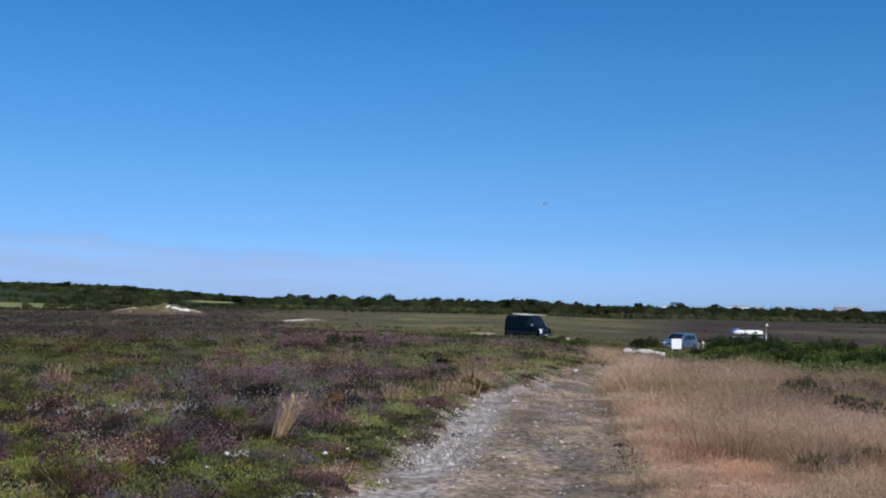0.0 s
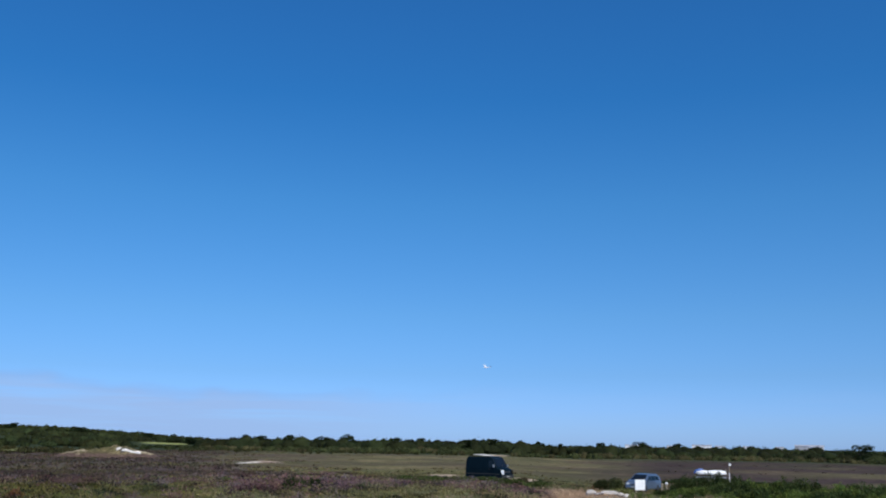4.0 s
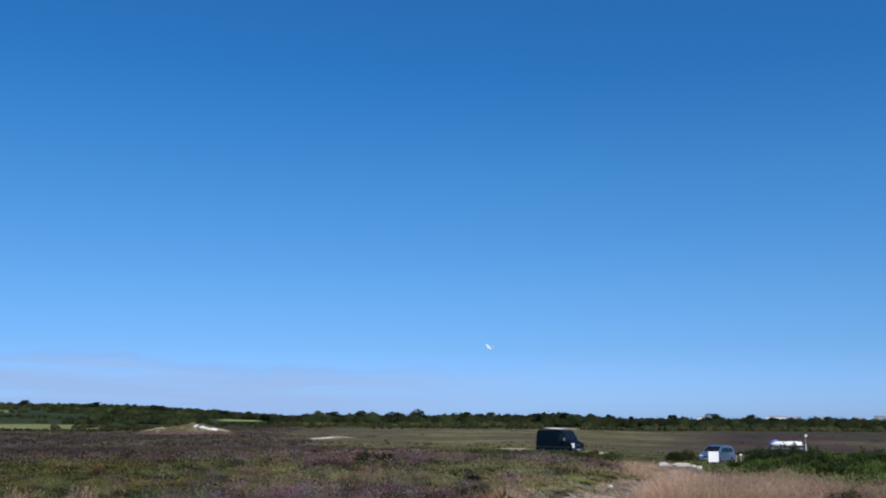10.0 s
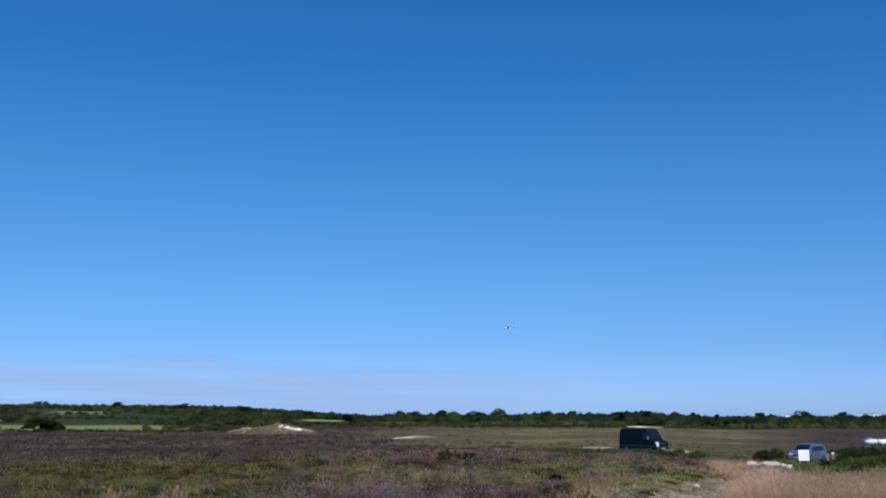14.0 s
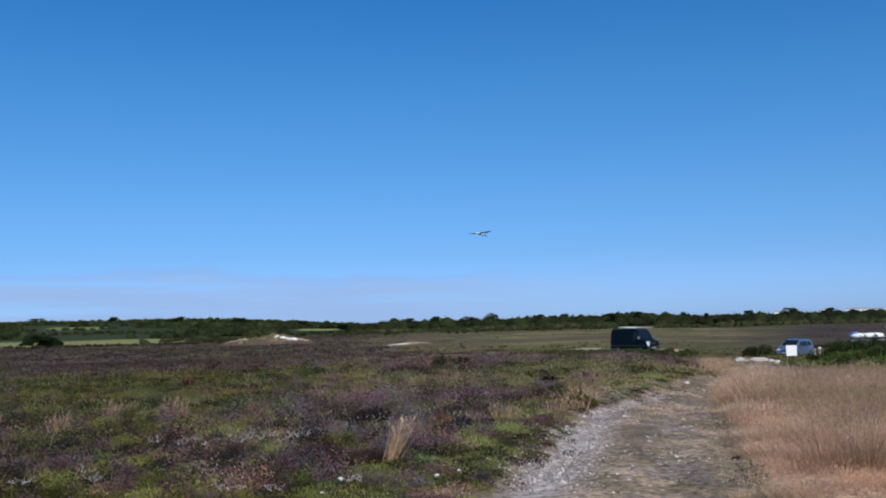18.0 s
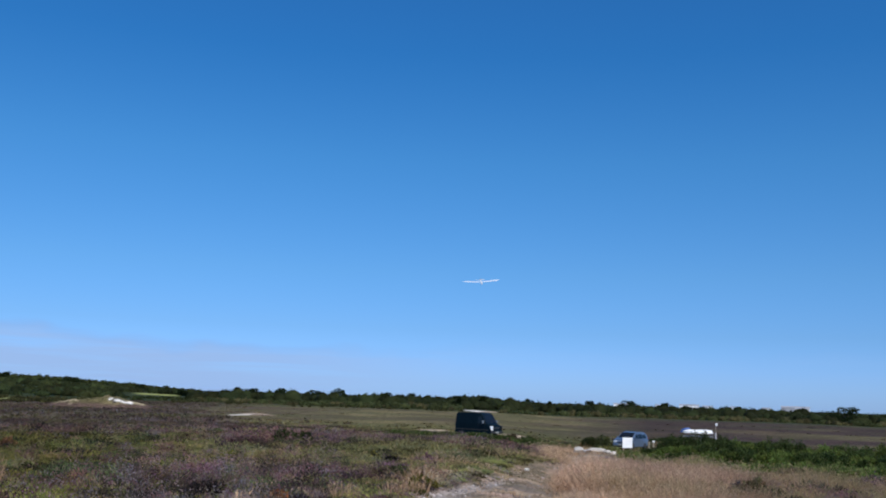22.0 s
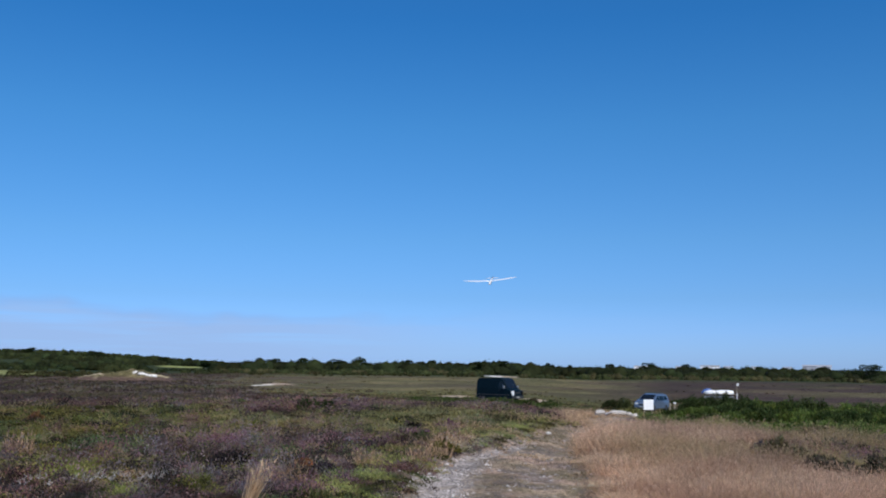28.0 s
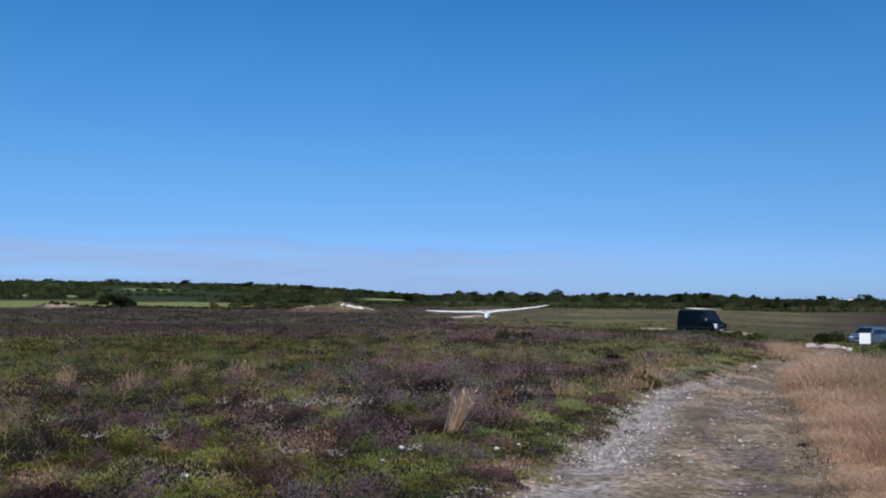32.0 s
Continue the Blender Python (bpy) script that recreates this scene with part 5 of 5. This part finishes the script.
def grass_tuft(az, d, tall0, wide, n, drift, colour, label):
    x, y = at(az, d)
    z = float(height(x, y))
    ob = thing("grass_tuft", x, y, z, 0, label, "grass tuft", "straw tufts")
    bx, by = rng.normal(scale=wide, size=n), rng.normal(scale=wide, size=n)
    tall = rng.uniform(0.46, 1.0, n) * tall0
    lean = np.stack([rng.normal(drift, 0.12, n) + bx * 1.6, rng.normal(0, 0.09, n)], -1)
    base = np.stack([bx, by, np.full(n, -0.03)], -1)
    tip = base + np.stack([lean[:, 0] * tall, lean[:, 1] * tall, tall], -1)
    a = rng.uniform(0, 6.28, n)
    side = np.stack([np.cos(a), np.sin(a), np.zeros(n)], -1) * (0.0015 + 0.00040 * d)
    col = np.array(colour) * rng.uniform(0.45, 1.2, (n, 1))
    me = make_mesh("straw", np.stack([base - side, base + side, tip], 1).reshape(-1, 3), np.arange(3 * n).reshape(-1, 3), np.repeat(col, 3, 0), "tint", M["straw"])
    b = new("straw", me)
    b.parent = ob
    tagged(b, kind="stuff")
    k = n // 5
    seeds = sprigs(tip[:k] - np.array((0, 0, 0.03)), np.full(k, 0.012), np.full(k, 0.04), np.repeat(np.array([colour]), k, 0), 4, 0.05, 0.006, 1.4)
    s = new("plume", make_mesh("plume", *seeds, "tint", M["straw"]))
    s.parent = ob
    tagged(s, kind="stuff")


def grass_tufts():
    tan = (0.54, 0.36, 0.22)
    grass_tuft(9.0, 11.0, 0.60, 0.024, 190, 0.34, (0.66, 0.47, 0.30), "tall bleached straw tuft standing in the heather")
    for az, d, tall, wide, n in ((-2.7, 19.4, 0.32, 0.20, 260), (-0.9, 16.4, 0.28, 0.12, 130), (-1.9, 17.2, 0.26, 0.13, 130), (-3.6, 24.5, 0.32, 0.30, 260), (-8.6, 36, 0.34, 0.35, 130), (-9.4, 39, 0.36, 0.4, 130), (-6.6, 33, 0.28, 0.3, 120), (-11.2, 50, 0.60, 0.45, 280), (-18.0, 50, 0.75, 0.22, 260), (2.2, 15.5, 0.30, 0.12, 140), (20.9, 17.5, 0.45, 0.05, 90), (21.6, 17.9, 0.42, 0.06, 90), (24.8, 18.3, 0.40, 0.06, 90), (27.5, 16.5, 0.40, 0.06, 90), (31.0, 17.5, 0.42, 0.07, 90)):
        grass_tuft(az, d, tall, wide, n, 0.05, tan, "clump of bleached grass among the heather")


def sand_bank():
    """A dug sandy bank out on the heath: a grassy back, a white cut face and spills of sand."""
    d0, a0, a1, na, nr = 236.0, 13.1, 19.0, 96, 26
    az, v = np.meshgrid(np.linspace(a0, a1, na), np.linspace(0, 1, nr))
    crest = np.interp(az, (13.1, 13.7, 14.4, 15.1, 15.6, 16.3, 17.0, 17.8, 18.5, 19.0), (0.0, 1.3, 2.0, 2.55, 2.8, 2.6, 2.0, 1.6, 1.0, 0.0))
    crest = crest * (0.80 + 0.36 * value_noise(az * 4, az * 0, 1.1, 301, 3))
    d = d0 - 7 + 26 * v
    x, y = -np.sin(np.radians(az)) * d, np.cos(np.radians(az)) * d
    rise = smooth(0, 0.36, v) * smooth(1.0, 0.5, v)
    up = crest * rise
    z = height(x, y) - 0.12 * (1 - rise) - 0.06 + up + 0.10 * (value_noise(x, y, 1.5, 303, 3) - 0.5) * rise
    n = value_noise(x, y, 2.2, 305, 3)
    c = lay(np.zeros(x.shape + (3,)) + np.array((0.105, 0.092, 0.042)), (0.170, 0.138, 0.072), smooth(0.50, 0.64, n))
    c = lay(c, (0.105, 0.070, 0.056), smooth(1.35, 0.9, up + 0.5 * (n - 0.5)))
    # cream spills to both sides
    c = lay(c, (0.33, 0.27, 0.175), smooth(17.05, 17.3, az) * smooth(18.4, 18.1, az) * smooth(0.9, 1.1, up) * smooth(0.46, 0.54, n))
    c = lay(c, (0.34, 0.28, 0.17), smooth(13.5, 13.75, az) * smooth(14.75, 14.5, az) * smooth(0.70, 0.9, up / np.maximum(crest, 0.05)))
    # the white face runs down slantwise
    line = np.interp(az, (14.3, 14.7, 15.1, 15.55), (1.35, 1.5, 1.95, 2.25)) + 0.3 * (n - 0.5)
    thick = np.interp(az, (14.3, 14.9, 15.55), (0.24, 0.26, 0.16))
    c = lay(c, (0.84, 0.81, 0.77), smooth(14.25, 14.33, az) * smooth(15.62, 15.52, az) * smooth(1.25, 0.85, np.abs(up - line) / thick) * (v < 0.42))
    c = lay(c, (0.045, 0.038, 0.030), smooth(1.2, 0.7, ((az - 15.3) / 0.20) ** 2 + ((up - 1.75) / 0.26) ** 2) * (v < 0.42))
    i, j = np.meshgrid(np.arange(nr - 1), np.arange(na - 1), indexing="ij")
    k = i * na + j
    faces = np.stack([k + 1, k, k + na, k + na + 1], -1).reshape(-1, 4)
    me = make_mesh("sand_bank", np.stack([x, y, z], -1).reshape(-1, 3), faces, c.reshape(-1, 3), "cover", M["ground"])
    me.shade_smooth()
    tagged(new("sand_bank", me), "dug sandy bank with a white cut face", "sand bank")


def bollards():
    for az, d, tall, mat, label in ((-15.62, 93.5, 0.85, "timber", "short weathered timber bollard near the car"), (-15.88, 93.8, 0.95, "white", "short white-painted bollard near the car")):
        x, y = at(az, d)
        ob = thing("bollard", x, y, float(height(x, y)) - 0.05, az, label, "bollard", "bollards by the car")
        part("post", rod([(0, 0, 0), (0, 0, tall - 0.16)], [0.08, 0.075], 8), M["timber"], ob)
        part("cap", rod([(0, 0, tall - 0.16), (0, 0, tall - 0.02), (0, 0, tall)], [0.12, 0.12, 0.08], 8), M[mat], ob)


def dead_twigs():
    spots = [(20.8, 13.0), (20.2, 13.4), (19.6, 12.8), (18.7, 13.2), (17.8, 13.0), (17.0, 13.4), (16.4, 13.1), (15.8, 13.5), (15.2, 12.9), (14.6, 13.3), (14.0, 13.1), (13.3, 13.5), (22.4, 13.4), (12.6, 13.6), (11.6, 14.0), (25.5, 10.4), (26.4, 10.9), (29.6, 10.6), (31.5, 12.0), (18.3, 9.2), (15.7, 9.0), (11.0, 9.3)]
    for az, d in spots:
        x, y = at(az, d)
        ob = thing("dead_twig", x, y, float(height(x, y)) + 0.10, random.uniform(0, 360), "bare grey dead heather twig", "twig", "dead twigs")
        for k in range(5):
            a = k * 1.26 + random.uniform(-0.5, 0.5)
            p = Vector((random.uniform(-0.08, 0.08), random.uniform(-0.08, 0.08), 0.0))
            pts, rad = [p.copy()], [0.0042]
            way = Vector((math.cos(a), math.sin(a), 0.6))
            for i in range(4):
                way = (way + Vector((random.uniform(-0.6, 0.6), random.uniform(-0.6, 0.6), random.uniform(-0.3, 0.4)))).normalized()
                p = p + way * random.uniform(0.016, 0.036)
                pts.append(p.copy())
                rad.append(0.0040 - 0.0007 * i)
            br = part("branch", rod(pts, rad, 5), M["deadwood"], ob)
            for q in pts[1:4:2]:
                part("side_twig", rod([q, q + Vector((random.uniform(-0.05, 0.05), random.uniform(-0.05, 0.05), random.uniform(0.01, 0.05)))], [0.0034, 0.002], 4), M["deadwood"], br)



van()
hatchback()
dinghy()
marker_post()
notice_board()
stones()
sand_bank()
bollards()
grass_tufts()
dead_twigs()


# ---- the model glider: y is forward, x to its right ----
FLIGHT = [
    # seconds, x, y, z, heading, nose up, left wing up
    (0, 16.85, 148.22, 17.26, 125, 0, 3), (2.2, 17.52, 158.34, 16.50, 110, -5, -22), (2.5, 17.56, 158.39, 15.87, 110, -10, -22),
    (3, 17.08, 158.52, 15.00, 110, -8, -22), (3.2, 16.64, 158.64, 14.06, 105, -5, -22), (6.2, 10.21, 149.04, 15.17, 95, 5, -11),
    (6.5, 9.38, 148.94, 16.77, 95, 5, -11), (7, 9.13, 148.90, 17.22, 92, 5, -11), (7.5, 8.80, 148.93, 17.18, 90, 5, -11),
    (8.5, 7.39, 149.10, 16.22, 95, -8, -11), (9, 6.35, 149.29, 14.73, 100, -8, -11), (9.5, 5.66, 149.42, 13.48, 105, -10, -22),
    (10, 4.13, 149.56, 12.37, 105, -8, -22), (10.5, 2.78, 149.65, 11.47, 100, 0, -12), (11, 1.14, 149.68, 11.29, 95, 5, -12),
    (11.5, -0.66, 149.66, 11.65, 95, 5, 0), (12, -2.37, 147.59, 12.36, 95, 5, 0), (12.5, -3.52, 145.50, 13.13, 97, 5, 0),
    (13, -4.23, 142.41, 13.84, 97, 5, 0), (13.5, -4.55, 137.38, 13.88, 98, 5, 0), (15.5, -6.57, 111.41, 10.98, 162, -12, -8),
    (16, -7.64, 107.37, 10.38, 172, -18, -20), (16.5, -7.57, 103.40, 9.82, 168, -12, -17), (16.9, -7.71, 97.54, 7.20, 130, -5, -8),
    (17, -7.40, 96.43, 9.00, 115, 0, -4), (17.1, -7.22, 94.42, 9.15, 92, 5, 0), (17.5, -5.83, 87.51, 8.79, 103, 12, 0),
    (17.7, -5.38, 83.52, 8.72, 125, 13, 0), (18, -4.50, 79.54, 8.94, 142, 13, 0), (18.5, -3.14, 76.45, 10.21, 174, 13, 1),
    (19, -1.69, 74.33, 11.49, 180, 13, 2), (19.5, -0.36, 73.16, 12.71, 180, 13, 3), (20, 1.15, 73.04, 13.41, 180, 10, 3),
    (20.5, 2.66, 72.99, 13.51, 180, -9, 3), (21, 3.97, 72.00, 12.95, 178, -10, 3), (21.5, 5.02, 67.12, 11.29, 180, -14, 1),
    (22, 6.37, 64.19, 9.59, 180, -17, 5), (22.5, 7.63, 65.19, 8.56, 178, -15, 7), (23, 8.99, 67.13, 7.70, 175, -10, 8),
    (23.4, 9.81, 68.05, 7.41, 140, -5, 9), (23.7, 10.09, 68.02, 7.33, 135, 10, 10), (24, 10.44, 67.93, 7.76, 143, 9, 9),
    (24.5, 10.18, 64.84, 8.51, 175, 15, 9), (25, 9.92, 62.74, 9.40, 180, 14, 13), (25.5, 9.63, 60.70, 9.74, 180, 10, 17),
    (27.5, 5.46, 48.40, 6.98, 174, 2, 14), (28, 4.02, 44.64, 5.58, 167, -14, 4), (28.5, 2.85, 44.31, 4.56, 165, -12, -2),
    (29, 1.49, 43.43, 3.65, 160, -8, -5), (29.5, -0.10, 40.97, 3.08, 160, -6, -7), (30, -0.97, 32.98, 2.40, 162, -5, -8),
    (30.5, -1.71, 29.45, 2.15, 166, -4, -4), (31, -2.00, 25.22, 1.81, 176, -3, 3), (31.5, -2.14, 21.19, 1.57, 182, -4, 2),
    (32, -2.28, 19.16, 1.28, 181, -1, 3),
]
CROSSING = [
    # seconds, x, y, z of the fly
    (0, -8.000, -7.000, 4.500),
    (22, -7.000, -6.000, 4.200),
    (23.3, -1.900, -0.900, 2.900),
    (23.6, -0.700, 0.750, 2.250),
    (23.8, 0.182, 1.658, 1.929),
    (23.9, 0.569, 1.998, 1.908),
    (24, 0.952, 2.295, 1.878),
    (24.1, 1.344, 2.557, 1.853),
    (24.3, 2.206, 3.135, 1.797),
    (24.8, 3.695, 2.633, 1.700),
    (26, 9.500, -4.000, 1.900),
    (32, 10.000, -6.000, 2.000),
]


def wing_panel(s, under):
    """One wing, or its underside: an aerofoil section along a span that rises from the root, steeper near it."""
    bm = bmesh.new()
    stations = ((0.03, 0.27, 0.022, 0.0), (0.18, 0.27, 0.052, 0.0), (0.60, 0.255, 0.070, 0.004), (1.00, 0.205, 0.100, 0.020), (1.18, 0.150, 0.122, 0.040), (1.25, 0.080, 0.132, 0.070))
    upper = ((0.0, 0.0), (0.08, 0.055), (0.30, 0.095), (0.65, 0.060), (1.0, 0.004))
    lower = ((1.0, 0.000), (0.6, -0.012), (0.25, -0.022), (0.06, -0.020), (0.0, -0.002))
    outline = lower if under else upper + ((0.6, -0.004), (0.25, -0.012))
    rings = []
    for span, chord, up, back in stations:
        rings.append([bm.verts.new((s * span, 0.12 - back - u * chord, up + w * chord)) for u, w in outline])
    for a, b in zip(rings, rings[1:]):
        for j in range(len(outline)):
            k = (j + 1) % len(outline)
            bm.faces.new((a[j], a[k], b[k], b[j]))
    bm.faces.new(rings[0])
    bm.faces.new(rings[-1])
    bmesh.ops.recalc_face_normals(bm, faces=bm.faces[:])
    return bm


def ring_body(stations, sides=12):
    """A closed body of elliptical rings: place along y, height, half width and half height of each."""
    bm = bmesh.new()
    rings = []
    for y, z, w, h in stations:
        rings.append([bm.verts.new((math.cos(a) * w, y, z + math.sin(a) * h)) for a in (2 * math.pi * j / sides for j in range(sides))])
    for a, b in zip(rings, rings[1:]):
        for j in range(sides):
            k = (j + 1) % sides
            bm.faces.new((a[j], a[k], b[k], b[j]))
    bm.faces.new(rings[0])
    bm.faces.new(rings[-1])
    bmesh.ops.recalc_face_normals(bm, faces=bm.faces[:])
    return bm


def model_glider():
    g = thing("model_glider", 0, 0, 0, 0, "white radio-controlled model glider flying over the heath", "model glider")
    part("nose", ring_body(((0.44, -0.045, 0.008, 0.010), (0.40, -0.042, 0.030, 0.036), (0.30, -0.030, 0.046, 0.060), (0.19, -0.018, 0.0495, 0.072))), M["film"], g, "rounded white nose", smooth=True)
    part("fuselage", ring_body(((0.188, -0.018, 0.0495, 0.072), (0.12, -0.010, 0.050, 0.076), (-0.10, 0.0, 0.046, 0.066), (-0.30, 0.020, 0.028, 0.036), (-0.70, 0.034, 0.014, 0.018), (-0.86, 0.040, 0.011, 0.014))), M["film"], g, "slim white fuselage", smooth=True)
    # dark shell round the belly: shade on the fuselage's sides put into colour
    part("belly_shade", ring_body(((0.22, -0.070, 0.008, 0.008), (0.16, -0.062, 0.050, 0.044), (0.0, -0.046, 0.052, 0.046), (-0.24, -0.008, 0.036, 0.034), (-0.50, 0.012, 0.018, 0.016), (-0.70, 0.026, 0.006, 0.006)), 10), M["belly"], g, "dark shell for the shade under the fuselage", smooth=True)
    part("canopy", ring_body(((0.31, 0.012, 0.006, 0.006), (0.26, 0.018, 0.024, 0.020), (0.16, 0.036, 0.030, 0.024), (0.08, 0.048, 0.018, 0.012)), 10), M["film"], g, "white canopy hatch", smooth=True)
    for s in (1, -1):
        w = part("wing", wing_panel(s, False), M["film"], g, "white tapered wing with raised tip")
        part("underside", wing_panel(s, True), M["belly"], w, "dark covering under the wing")
        hinge = [(s * 0.62, -0.136, 0.076), (s * 1.05, -0.090, 0.108), (s * 1.05, -0.122, 0.106), (s * 0.62, -0.176, 0.071)]
        part("aileron", slab(hinge[::-1] if s > 0 else hinge, 0.006), M["film"], w)
        part("tailplane", slab([(s * 0.012, -0.70, 0.05), (s * 0.30, -0.745, 0.06), (s * 0.29, -0.82, 0.06), (s * 0.012, -0.86, 0.05)] if s < 0 else [(0.012, -0.70, 0.05), (0.012, -0.86, 0.05), (0.29, -0.82, 0.06), (0.30, -0.745, 0.06)], 0.008), M["film"], g)
    fin = part("fin", slab([(-0.006, -0.66, 0.04), (-0.006, -0.75, 0.135), (-0.006, -0.86, 0.145), (-0.006, -0.84, 0.03)], 0.012), M["orange"], g, "dark brown tail fin")
    part("rudder", slab([(-0.005, -0.862, 0.145), (-0.005, -0.93, 0.135), (-0.005, -0.93, 0.02), (-0.005, -0.842, 0.03)], 0.010), M["orange"], fin)
    return g


glider = model_glider()


def hoverfly():
    """A small fly that crosses close before the lens."""
    g = thing("fly", 0, 0, 0, 0, "small dark fly crossing close to the lens", "insect")
    part("thorax", ring_body(((0.0025, 0, 0.0006, 0.0006), (0.0018, 0, 0.0018, 0.0018), (-0.0005, 0, 0.0020, 0.0020), (-0.002, 0, 0.0008, 0.0008)), 8), M["bird"], g, smooth=True)
    part("abdomen", ring_body(((-0.0018, 0, 0.0008, 0.0008), (-0.003, -0.0002, 0.0019, 0.0017), (-0.005, -0.0005, 0.0013, 0.0012), (-0.0065, -0.0008, 0.0003, 0.0003)), 8), M["bird"], g, smooth=True)
    part("head", ring_body(((0.0040, 0, 0.0004, 0.0004), (0.0034, 0, 0.0015, 0.0013), (0.0026, 0, 0.0010, 0.0010)), 8), M["bird"], g, smooth=True)
    for s in (1, -1):
        p = [(s * 0.001, 0.001, 0.0016), (s * 0.0062, -0.001, 0.0030), (s * 0.0058, -0.0036, 0.0030), (s * 0.0012, -0.0015, 0.0016)]
        part("wing", slab(p, 0.0002), M["bird"], g)
    return g


fly = hoverfly()


def motions():
    walk(glider, [(t, pose(x, y, z - 0.05, 0, 0, head) @ pose(0, 0, 0, nose, 0, 0) @ pose(0, 0, 0, 0, tilt, 0)) for t, x, y, z, head, nose, tilt in FLIGHT])
    walk(fly, [(t, pose(x, y, z, 0, 0, -80)) for t, x, y, z in CROSSING])


motions()
